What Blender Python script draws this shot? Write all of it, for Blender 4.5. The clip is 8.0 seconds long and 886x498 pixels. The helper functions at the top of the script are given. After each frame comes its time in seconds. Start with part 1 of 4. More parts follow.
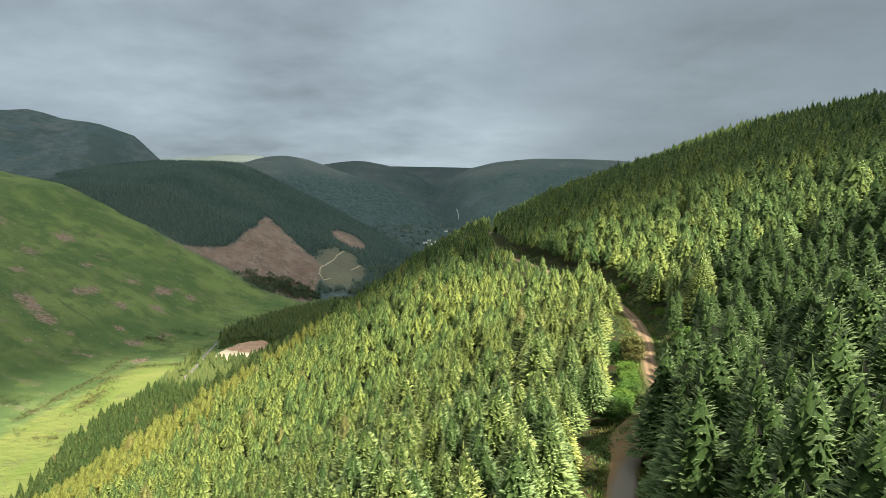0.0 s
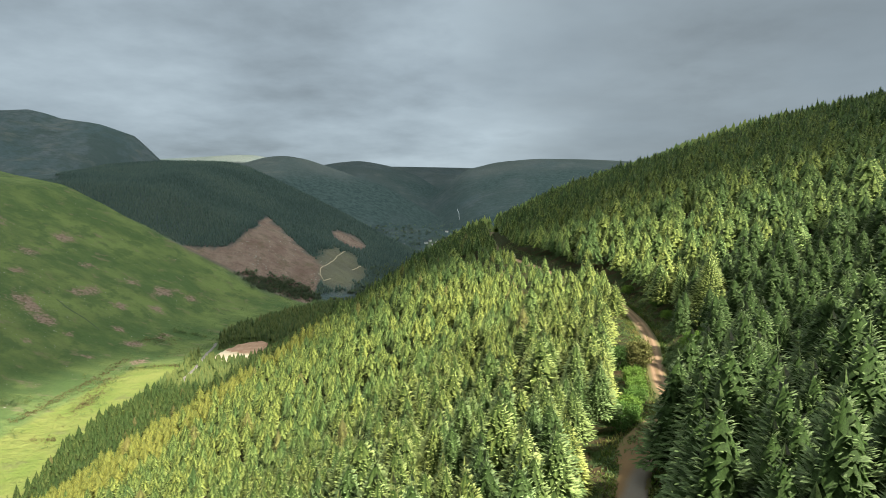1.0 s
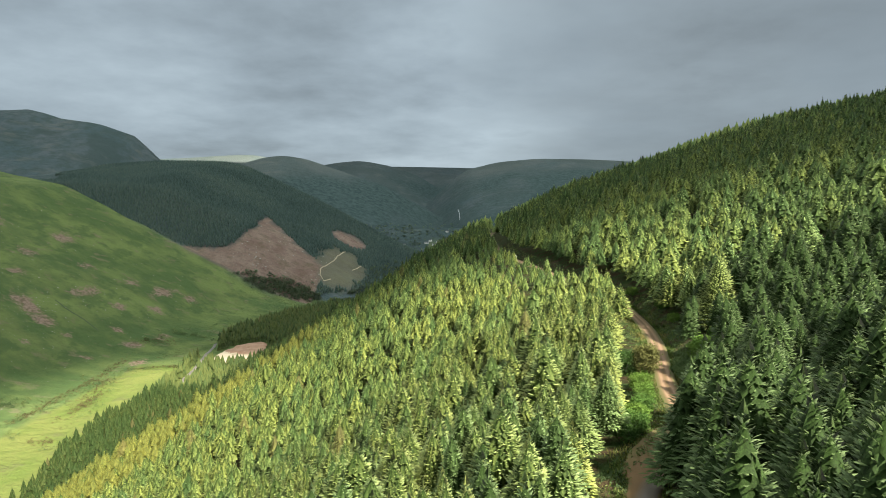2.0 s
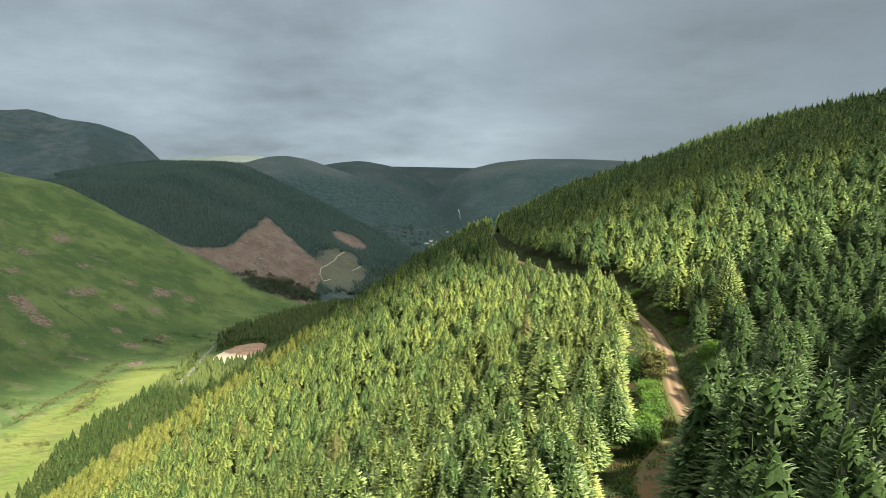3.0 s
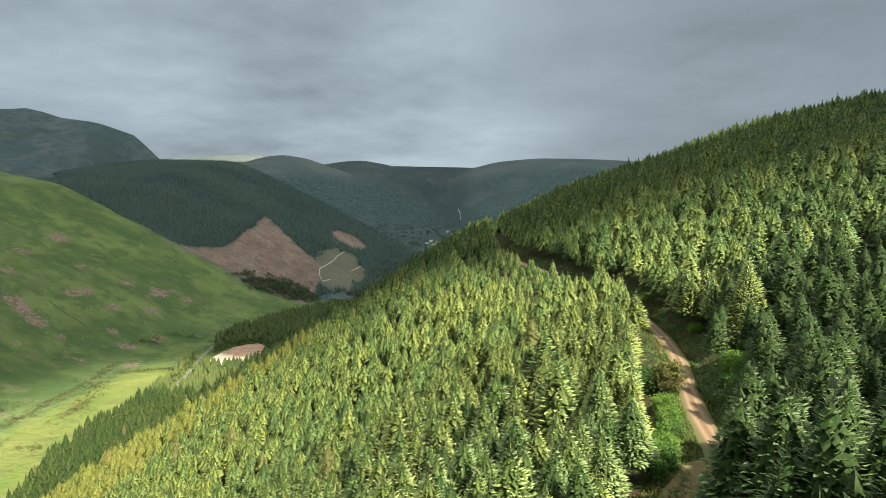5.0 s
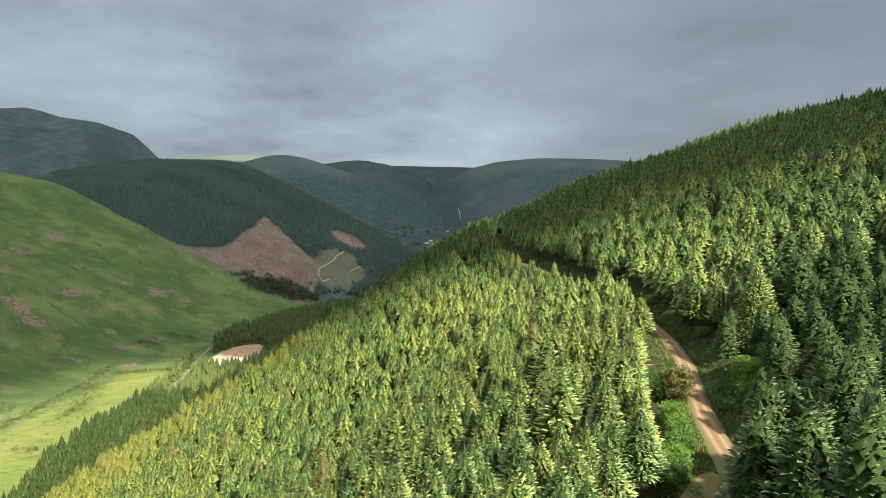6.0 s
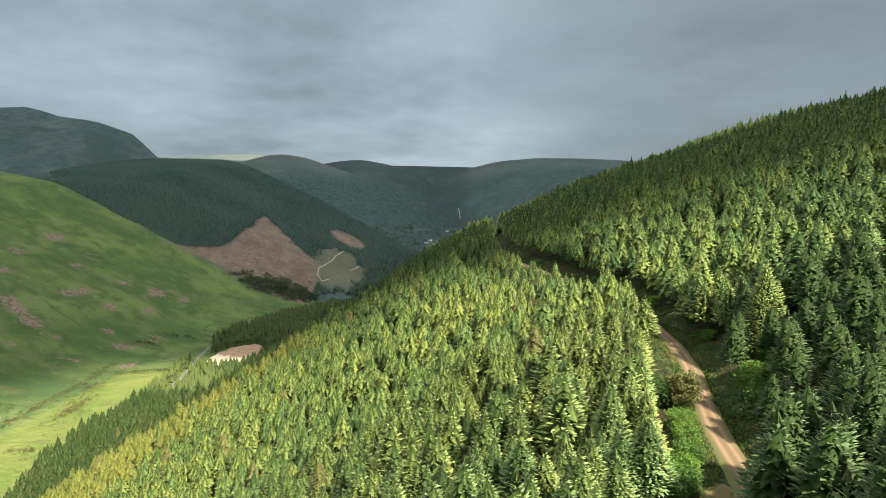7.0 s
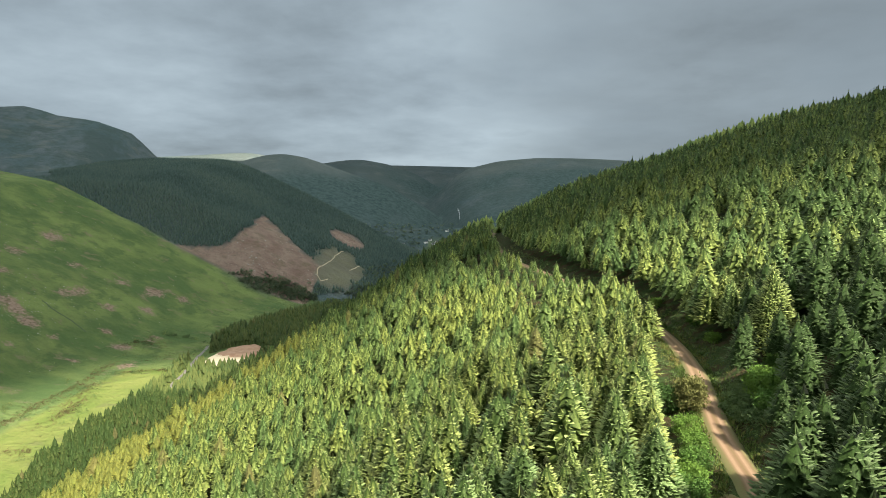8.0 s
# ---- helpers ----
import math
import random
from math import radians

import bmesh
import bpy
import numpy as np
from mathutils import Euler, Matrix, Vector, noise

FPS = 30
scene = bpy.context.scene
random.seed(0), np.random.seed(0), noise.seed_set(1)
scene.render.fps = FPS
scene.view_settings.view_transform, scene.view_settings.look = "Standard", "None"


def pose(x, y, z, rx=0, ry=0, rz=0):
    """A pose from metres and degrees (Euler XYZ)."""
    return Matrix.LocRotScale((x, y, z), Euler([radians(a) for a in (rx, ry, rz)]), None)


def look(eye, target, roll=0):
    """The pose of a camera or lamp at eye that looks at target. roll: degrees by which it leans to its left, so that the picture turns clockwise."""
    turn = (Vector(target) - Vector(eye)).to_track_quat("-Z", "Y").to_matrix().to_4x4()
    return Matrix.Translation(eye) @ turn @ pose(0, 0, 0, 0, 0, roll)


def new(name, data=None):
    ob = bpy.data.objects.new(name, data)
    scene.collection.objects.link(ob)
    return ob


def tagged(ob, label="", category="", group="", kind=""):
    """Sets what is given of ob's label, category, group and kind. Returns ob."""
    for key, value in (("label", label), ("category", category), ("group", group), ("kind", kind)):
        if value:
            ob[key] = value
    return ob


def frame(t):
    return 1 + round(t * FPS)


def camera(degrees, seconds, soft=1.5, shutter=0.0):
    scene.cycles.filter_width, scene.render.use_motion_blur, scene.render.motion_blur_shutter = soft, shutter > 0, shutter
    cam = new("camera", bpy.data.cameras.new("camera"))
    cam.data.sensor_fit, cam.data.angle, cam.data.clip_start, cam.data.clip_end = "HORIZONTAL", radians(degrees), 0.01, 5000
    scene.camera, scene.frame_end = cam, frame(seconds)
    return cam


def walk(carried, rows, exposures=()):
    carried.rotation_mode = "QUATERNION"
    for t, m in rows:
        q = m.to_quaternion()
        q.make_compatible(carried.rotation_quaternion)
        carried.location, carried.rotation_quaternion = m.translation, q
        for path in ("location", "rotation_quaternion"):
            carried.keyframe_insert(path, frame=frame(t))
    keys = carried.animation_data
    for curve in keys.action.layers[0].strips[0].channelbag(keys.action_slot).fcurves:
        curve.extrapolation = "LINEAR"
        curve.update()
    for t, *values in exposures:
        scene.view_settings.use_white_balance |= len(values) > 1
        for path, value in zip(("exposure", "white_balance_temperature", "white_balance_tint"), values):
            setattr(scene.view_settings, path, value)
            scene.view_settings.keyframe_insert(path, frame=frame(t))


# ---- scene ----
cam = camera(73.7, 8.0, soft=0.8)
PATH = [
    (0.00, 0.00, 0.00, 200.0, 86.342, 0.000, 0.000),
    (0.50, 0.05, 1.84, 200.0, 86.356, 0.010, 0.035),
    (1.00, 0.10, 3.78, 200.0, 86.366, 0.017, 0.067),
    (1.50, 0.15, 5.78, 200.0, 86.373, 0.021, 0.094),
    (2.25, 0.23, 8.88, 200.0, 86.377, 0.022, 0.128),
    (3.00, 0.31, 12.05, 200.0, 86.375, 0.017, 0.152),
    (3.50, 0.37, 14.15, 200.0, 86.371, 0.009, 0.164),
    (4.00, 0.42, 16.24, 200.0, 86.365, -0.001, 0.172),
    (4.50, 0.47, 18.29, 200.0, 86.357, -0.014, 0.176),
    (5.25, 0.55, 21.25, 200.0, 86.345, -0.040, 0.175),
    (6.00, 0.62, 24.02, 200.0, 86.331, -0.072, 0.165),
    (6.50, 0.67, 25.73, 200.0, 86.322, -0.097, 0.154),
    (7.00, 0.71, 27.30, 200.0, 86.314, -0.125, 0.140),
    (7.50, 0.75, 28.73, 200.0, 86.306, -0.155, 0.122),
    (8.00, 0.78, 29.99, 200.0, 86.299, -0.189, 0.100),
]
walk(cam, [(row[0], pose(*row[1:])) for row in PATH], [(0.0, 1.8), (8.0, 1.8)])

# ---- world and sun ----
SUN_EL, SUN_AZ = 48.0, 140.0        # azimuth clockwise from +y, so the sun stands behind and to the right
world = bpy.data.worlds.new("world")
scene.world = world
world.use_nodes = True


def link(tree, a, b):
    tree.links.new(a, b)


def node(tree, kind, **values):
    n = tree.nodes.new(kind)
    for key, value in values.items():
        n.inputs[key].default_value = value
    return n


def math_node(tree, op, a, b=0.0, c=None, clamp=False):
    n = tree.nodes.new("ShaderNodeMath")
    n.operation, n.use_clamp = op, clamp
    for k, value in enumerate((a, b, c)):
        if value is None:
            continue
        if isinstance(value, (int, float)):
            n.inputs[k].default_value = value
        else:
            tree.links.new(value, n.inputs[k])
    return n.outputs[0]


def mix_color(tree, fac, a, b, blend="MIX"):
    n = tree.nodes.new("ShaderNodeMix")
    n.data_type, n.blend_type = "RGBA", blend
    for socket, value in ((n.inputs[0], fac), (n.inputs[6], a), (n.inputs[7], b)):
        if isinstance(value, (int, float)):
            socket.default_value = value
        elif isinstance(value, tuple):
            socket.default_value = (*value, 1.0)
        else:
            tree.links.new(value, socket)
    return n.outputs[2]


def ramp(tree, fac, stops):
    n = tree.nodes.new("ShaderNodeValToRGB")
    els = n.color_ramp.elements
    while len(els) < len(stops):
        els.new(0.5)
    for e, (p, c) in zip(els, stops):
        e.position, e.color = p, (*c, 1.0) if isinstance(c, tuple) else (c, c, c, 1.0)
    tree.links.new(fac, n.inputs[0])
    return n.outputs[0]


def noise_tex(tree, vector, scale, detail=4.0, rough=0.55):
    n = tree.nodes.new("ShaderNodeTexNoise")
    n.inputs["Scale"].default_value, n.inputs["Detail"].default_value, n.inputs["Roughness"].default_value = scale, detail, rough
    tree.links.new(vector, n.inputs["Vector"])
    return n.outputs[0]


def build_world():
    t = world.node_tree
    t.nodes.clear()
    out = t.nodes.new("ShaderNodeOutputWorld")
    bg = t.nodes.new("ShaderNodeBackground")
    sky = t.nodes.new("ShaderNodeTexSky")
    sky.sky_type, sky.sun_disc = "NISHITA", False
    sky.sun_elevation, sky.sun_rotation = radians(SUN_EL), radians(SUN_AZ)
    co = t.nodes.new("ShaderNodeTexCoord")
    sep = t.nodes.new("ShaderNodeSeparateXYZ")
    link(t, co.outputs["Generated"], sep.inputs[0])
    up = math_node(t, "MAXIMUM", sep.outputs[2], 0.0)
    # a flat cloud layer seen in perspective
    den = math_node(t, "ADD", up, 0.16)
    px = math_node(t, "DIVIDE", sep.outputs[0], den)
    py = math_node(t, "DIVIDE", sep.outputs[1], den)
    com = t.nodes.new("ShaderNodeCombineXYZ")
    link(t, px, com.inputs[0]), link(t, py, com.inputs[1])
    big = noise_tex(t, com.outputs[0], 0.42, 6.0, 0.5)
    fine = noise_tex(t, com.outputs[0], 1.5, 7.0, 0.58)
    body = math_node(t, "ADD", math_node(t, "MULTIPLY", big, 0.74), math_node(t, "MULTIPLY", fine, 0.26))
    cloud = ramp(t, body, [(0.38, (0.215, 0.262, 0.292)), (0.485, (0.365, 0.445, 0.50)), (0.585, (0.51, 0.615, 0.68))])
    mass = t.nodes.new("ShaderNodeVectorMath")
    mass.operation = "DOT_PRODUCT"
    link(t, co.outputs["Generated"], mass.inputs[0])
    mass.inputs[1].default_value = Vector((0.50, 0.83, 0.235)).normalized()
    heavy = math_node(t, "ADD", mass.outputs["Value"], math_node(t, "MULTIPLY_ADD", fine, 0.24, -0.12))
    heavy = math_node(t, "MULTIPLY_ADD", heavy, 6.5, -5.7, clamp=True)
    cloud = mix_color(t, math_node(t, "MULTIPLY", heavy, 0.85), cloud, (0.205, 0.245, 0.27))
    clear = mix_color(t, 1.0, sky.outputs[0], (0.06, 0.06, 0.06), "MULTIPLY")
    both = mix_color(t, 0.9, clear, cloud)
    link(t, both, bg.inputs[0])
    bg.inputs[1].default_value = 0.297
    link(t, bg.outputs[0], out.inputs[0])


build_world()
sun_data = bpy.data.lights.new("sun", "SUN")
sun_data.energy, sun_data.angle, sun_data.color = 5.0, radians(2.5), (1.0, 0.93, 0.78)
sun = new("sun", sun_data)
SUN_DIR = Vector((math.sin(radians(SUN_AZ)) * math.cos(radians(SUN_EL)), math.cos(radians(SUN_AZ)) * math.cos(radians(SUN_EL)), math.sin(radians(SUN_EL))))
sun.matrix_world = look(SUN_DIR * 500, (0, 0, 0))

# ---- terrain ----
ROAD_Y = (-5000, -60, 0, 40, 60, 71, 77, 83.5, 88, 92.5, 96, 101, 108, 116, 123, 136, 143, 152, 160, 168, 178, 185, 193, 203, 241, 248, 267, 286, 303, 344, 420, 480, 520, 560, 640, 900)
ROAD_X = (-1500, -20, 0, 12, 18.3, 22.1, 24.2, 28.0, 32.2, 36.0, 37.9, 38.8, 39.4, 41.2, 43.2, 47.0, 48.6, 50.0, 51.0, 51.5, 52.2, 52.3, 51.6, 50.4, 42.3, 41.1, 37.0, 32.8, 31.2, 30.5, 32, 37, 44, 60, 125, 560)
LOW_Y = (344, 480, 560, 700, 1100)
LOW_X = (30.5, 37, 46, 80, 280)


def smooth_interp(q, xs, ys, w):
    """Linear interpolation, softened over the width w."""
    return sum(np.interp(q + o * w, xs, ys) for o in (-1, -0.5, 0, 0.5, 1)) / 5


def road_x(y):
    return smooth_interp(y, ROAD_Y, ROAD_X, 5.0)


def road_z(y):
    return smooth_interp(y, (-400, 40, 71, 100, 110, 118, 145, 163, 187, 203, 240, 290, 344, 600), (152, 163.6, 165.4, 167.0, 168.2, 169.2, 171.0, 172.0, 173.0, 173.8, 175.6, 177.8, 179.3, 184), 5.0)


def lattice(x, y, seed):
    """Smooth value noise from a hashed lattice, 0 to 1."""
    xi, yi = np.floor(x), np.floor(y)
    fx, fy = x - xi, y - yi
    fx, fy = fx * fx * (3 - 2 * fx), fy * fy * (3 - 2 * fy)

    def h(a, b):
        v = np.sin(a * 127.1 + b * 311.7 + seed * 74.7) * 43758.5453
        return v - np.floor(v)
    return (h(xi, yi) * (1 - fx) + h(xi + 1, yi) * fx) * (1 - fy) + (h(xi, yi + 1) * (1 - fx) + h(xi + 1, yi + 1) * fx) * fy


def fbm(x, y, scale, seed, octaves=4):
    v, a, tot = 0.0, 1.0, 0.0
    for o in range(octaves):
        v = v + a * lattice(x / scale * 2 ** o + 17.3 * o, y / scale * 2 ** o - 9.1 * o, seed + o)
        tot, a = tot + a, a * 0.5
    return v / tot - 0.5


def smax(a, b, k):
    m = np.maximum(a, b)
    return m + k * np.log1p(np.exp(-np.abs(a - b) / k))


def floor_z(y):
    return 22 + (y - 400) * 0.012


def layby(y):
    """How far the level ground widens below the track."""
    return 4.6 * np.exp(-((y - 90) / 8) ** 2)


def near_hill(x, y):
    rx = road_x(y)
    low = np.where(y < 344, rx, smooth_interp(y, LOW_Y, LOW_X, 15.0))
    up = np.maximum(0, x - rx)
    dn = np.maximum(0, low - x)
    up2, dn2 = np.maximum(0, up - 3.4), np.maximum(0, dn - 3.0 - layby(y))
    rise = 0.455 * np.minimum(up2, 50) + 0.35 * np.clip(up2 - 50, 0, 130) + 0.21 * np.clip(up2 - 180, 0, 120) + 0.10 * np.clip(up2 - 300, 0, 400) + 0.05 * np.maximum(0, up2 - 700)
    rise = rise + 1.2 * np.clip(up2 / 2.0, 0, 1)
    drop = np.where(dn2 < 62, 0.20 * dn2 + 0.00415 * dn2 ** 2, 28.35 + 0.62 * (dn2 - 62))
    drop = np.maximum(drop, 0) * (1 + 0.5 * np.clip((y - 330) / 180, 0, 1))
    z = road_z(y) + rise - drop - 0.45 * (np.maximum(up, dn) < 2.7) - 0.6 * np.maximum(0, y - 590)
    bump = np.clip((np.maximum(up2, dn2) - 2) / 25, 0, 1)
    return z + bump * 7 * fbm(x, y, 90, 3)


def left_spur(x, y):
    xb = smooth_interp(y, (-4000, 300, 494, 700, 828, 960, 1053, 1300), (-500, -372, -362, -340, -310, -270, -235, -225), 40)
    d = np.maximum(0, xb - x)
    z = floor_z(y) - 6 + 0.30 * np.minimum(d, 70) + 0.545 * np.clip(d - 70, 0, 370) + 0.22 * np.maximum(0, d - 440)
    return z - 0.75 * np.maximum(0, y - 1075) + np.clip(d / 60, 0, 1) * 14 * fbm(x, y, 130, 11)


def ridge(x, y, y0, xs, zs, front, back, soft=60, bend=0.0):
    """A long hill whose crest stands at y0 and whose height along it is given."""
    crest = smooth_interp(x, xs, zs, soft)
    q = y0 + bend * x - y
    return crest - front * np.maximum(0, q) - back * np.maximum(0, -q)


def forest_hill(x, y):
    z = ridge(x, y, 1700, (-2400, -1266, -1055, -900, -813, -587, -491, -363, -234, -137, 100), (280, 298, 315, 333, 342, 335, 293, 234, 164, 107, 20), 0.18, 0.3, 40)
    return z - 0.34 * np.maximum(0, 1210 - y) + 9 * fbm(x, y, 160, 21)


def terrain(x, y):
    x, y = np.asarray(x, float), np.asarray(y, float)
    z = floor_z(np.clip(y, -2000, 5000)) + 3.0 * fbm(x, y, 120, 5)
    z = smax(z, left_spur(x, y), 5.0)
    z = smax(z, forest_hill(x, y), 6.0)
    rough = 26 * fbm(x, y, 420, 31, 5)
    z = smax(z, ridge(x, y, 2350, (-4000, -1738, -1594, -1496, -1342, -1221, -1188, -1113, -1014, -700), (560, 604, 608, 574, 556, 514, 478, 403, 343, 150), 0.55, 0.5, 6) + 0.4 * rough, 5.0)
    z = smax(z, ridge(x, y, 2900, (-1500, -1113, -974, -863, -781, -671, -507, -287, -66, 72, 200), (380, 400, 445, 474, 481, 464, 409, 335, 211, 101, 0), 0.42, 0.4, 30) + 0.35 * rough, 6.0)
    z = smax(z, ridge(x, y, 4300, (-2600, -2178, -1852, -1566, -1362, -1159, -700), (560, 575, 587, 605, 609, 563, 420), 0.3, 0.3, 60) + 0.1 * rough, 6.0)
    z = smax(z, ridge(x, y, 3900, (-1300, -904, -681, -533, -348, -163, 59, 200), (430, 489, 527, 538, 503, 437, 289, 120), 0.35, 0.3, 50) + 0.2 * rough, 6.0)
    z = smax(z, ridge(x, y, 4600, (-1500, -804, -411, -105, 157, 507, 900), (500, 523, 546, 541, 536, 523, 500), 0.3, 0.3, 60) + 0.1 * rough, 6.0)
    z = smax(z, ridge(x, y, 3500, (-700, -400, -80, 20, 120, 319, 551, 784, 1016, 1382, 5000), (60, 130, 270, 362, 446, 498, 518, 516, 506, 484, 470), 0.30, 0.3, 50) + 0.35 * rough, 6.0)
    return smax(z, near_hill(x, y), 1.2)


def graded(lo, fine_lo, fine_hi, hi, step, growth):
    mid = list(np.arange(fine_lo, fine_hi + 0.1, step))
    out, s, q = [], step, fine_hi
    while q < hi:
        s *= growth
        q += min(s, 60)
        out.append(min(q, hi))
    back, s, q = [], step, fine_lo
    while q > lo:
        s *= growth
        q -= min(s, 90)
        back.append(max(q, lo))
    return np.array(back[::-1] + mid + out)


# ---- materials ----
def material(name):
    m = bpy.data.materials.new(name)
    m.use_nodes = True
    t = m.node_tree
    b = t.nodes["Principled BSDF"]
    return m, t, b


def attr(t, name):
    n = t.nodes.new("ShaderNodeAttribute")
    n.attribute_name = name
    return n.outputs["Fac"]


def position(t):
    n = t.nodes.new("ShaderNodeNewGeometry")
    return n.outputs["Position"]


def bumped(t, b, height, strength, distance):
    n = t.nodes.new("ShaderNodeBump")
    n.inputs["Strength"].default_value, n.inputs["Distance"].default_value = strength, distance
    link(t, height, n.inputs["Height"])
    link(t, n.outputs[0], b.inputs["Normal"])


def stretched(t, p, turn, along, across):
    """Position turned about z and squeezed, for streaks that run along a slope."""
    n = t.nodes.new("ShaderNodeMapping")
    n.inputs["Rotation"].default_value = (0, 0, radians(turn))
    n.inputs["Scale"].default_value = (along, across, 1)
    link(t, p, n.inputs["Vector"])
    return n.outputs[0]


def ground_material():
    m, t, b = material("hill_ground")
    p = position(t)
    wide, mid, small = noise_tex(t, p, 0.006, 5), noise_tex(t, p, 0.03, 6, 0.62), noise_tex(t, p, 0.3, 5, 0.7)
    streak = noise_tex(t, stretched(t, p, 35, 0.55, 1.0), 0.055, 8, 0.68)
    streak2 = noise_tex(t, stretched(t, p, 25, 0.45, 1.0), 0.018, 8, 0.62)
    # moor tones lean blue, with the haze of distance mixed into them
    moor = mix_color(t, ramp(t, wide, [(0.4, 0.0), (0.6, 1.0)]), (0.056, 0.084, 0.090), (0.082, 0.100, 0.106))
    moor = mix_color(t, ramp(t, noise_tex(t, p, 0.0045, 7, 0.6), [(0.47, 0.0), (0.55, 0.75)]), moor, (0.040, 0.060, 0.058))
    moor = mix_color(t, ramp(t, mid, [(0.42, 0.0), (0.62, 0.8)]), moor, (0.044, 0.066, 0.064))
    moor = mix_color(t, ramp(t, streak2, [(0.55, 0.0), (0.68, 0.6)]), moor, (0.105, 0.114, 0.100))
    grass = mix_color(t, ramp(t, wide, [(0.35, 0.0), (0.65, 1.0)]), (0.082, 0.122, 0.040), (0.106, 0.138, 0.048))
    grass = mix_color(t, ramp(t, streak2, [(0.40, 1.0), (0.50, 0.0)]), grass, (0.066, 0.106, 0.036))
    grass = mix_color(t, ramp(t, streak2, [(0.50, 0.0), (0.60, 0.9)]), grass, (0.132, 0.172, 0.056))
    grass = mix_color(t, ramp(t, mid, [(0.50, 0.0), (0.60, 0.7)]), grass, (0.055, 0.092, 0.032))
    grass = mix_color(t, ramp(t, streak, [(0.575, 0.0), (0.65, 0.7)]), grass, (0.150, 0.135, 0.080))
    grass = mix_color(t, ramp(t, small, [(0.52, 0.0), (0.72, 0.5)]), grass, (0.045, 0.070, 0.022))
    # bare stony scars, ragged at the edge
    ragged = math_node(t, "MULTIPLY_ADD", math_node(t, "ADD", math_node(t, "MULTIPLY", streak, 0.6), math_node(t, "MULTIPLY", small, 0.4)), 7.0, -3.6)
    scar = math_node(t, "MULTIPLY", math_node(t, "ADD", math_node(t, "MULTIPLY_ADD", attr(t, "scar"), 2.0, -0.70), ragged, clamp=True), 0.9)
    grass = mix_color(t, scar, grass, mix_color(t, ramp(t, small, [(0.4, 0.0), (0.6, 1.0)]), (0.130, 0.088, 0.062), (0.270, 0.185, 0.155)))
    field = mix_color(t, ramp(t, mid, [(0.4, 0.0), (0.62, 1.0)]), (0.100, 0.134, 0.032), (0.135, 0.152, 0.044))
    field = mix_color(t, ramp(t, streak, [(0.55, 0.0), (0.61, 0.7)]), field, (0.095, 0.100, 0.042))
    field = mix_color(t, ramp(t, small, [(0.52, 0.0), (0.70, 0.5)]), field, (0.072, 0.098, 0.030))
    cut = mix_color(t, ramp(t, mid, [(0.35, 0.0), (0.65, 1.0)]), (0.145, 0.096, 0.078), (0.215, 0.158, 0.128))
    cut = mix_color(t, ramp(t, streak, [(0.5, 0.0), (0.65, 0.6)]), cut, (0.105, 0.090, 0.055))
    cut = mix_color(t, ramp(t, small, [(0.5, 0.0), (0.7, 0.6)]), cut, (0.075, 0.060, 0.042))
    litter = mix_color(t, ramp(t, small, [(0.42, 0.0), (0.56, 1.0)]), (0.044, 0.032, 0.016), (0.030, 0.050, 0.015))
    # far crests paler and woods bluer: distance haze put into the colour
    moor = mix_color(t, attr(t, "upland_haze"), moor, mix_color(t, mid, (0.078, 0.098, 0.092), (0.115, 0.125, 0.116)))
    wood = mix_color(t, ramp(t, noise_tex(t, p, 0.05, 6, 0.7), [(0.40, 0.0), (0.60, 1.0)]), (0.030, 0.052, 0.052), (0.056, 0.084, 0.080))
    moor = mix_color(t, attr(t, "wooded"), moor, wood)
    c = mix_color(t, attr(t, "pasture"), moor, grass)
    c = mix_color(t, attr(t, "field"), c, field)
    c = mix_color(t, attr(t, "cut"), c, cut)
    c = mix_color(t, attr(t, "litter"), c, litter)
    link(t, c, b.inputs["Base Color"])
    b.inputs["Roughness"].default_value = 0.95
    b.inputs["Specular IOR Level"].default_value = 0.1
    rel = math_node(t, "ADD", math_node(t, "MULTIPLY", streak, 0.8), math_node(t, "MULTIPLY", small, 0.12))
    bumped(t, b, rel, 1.0, 10.0)
    return m


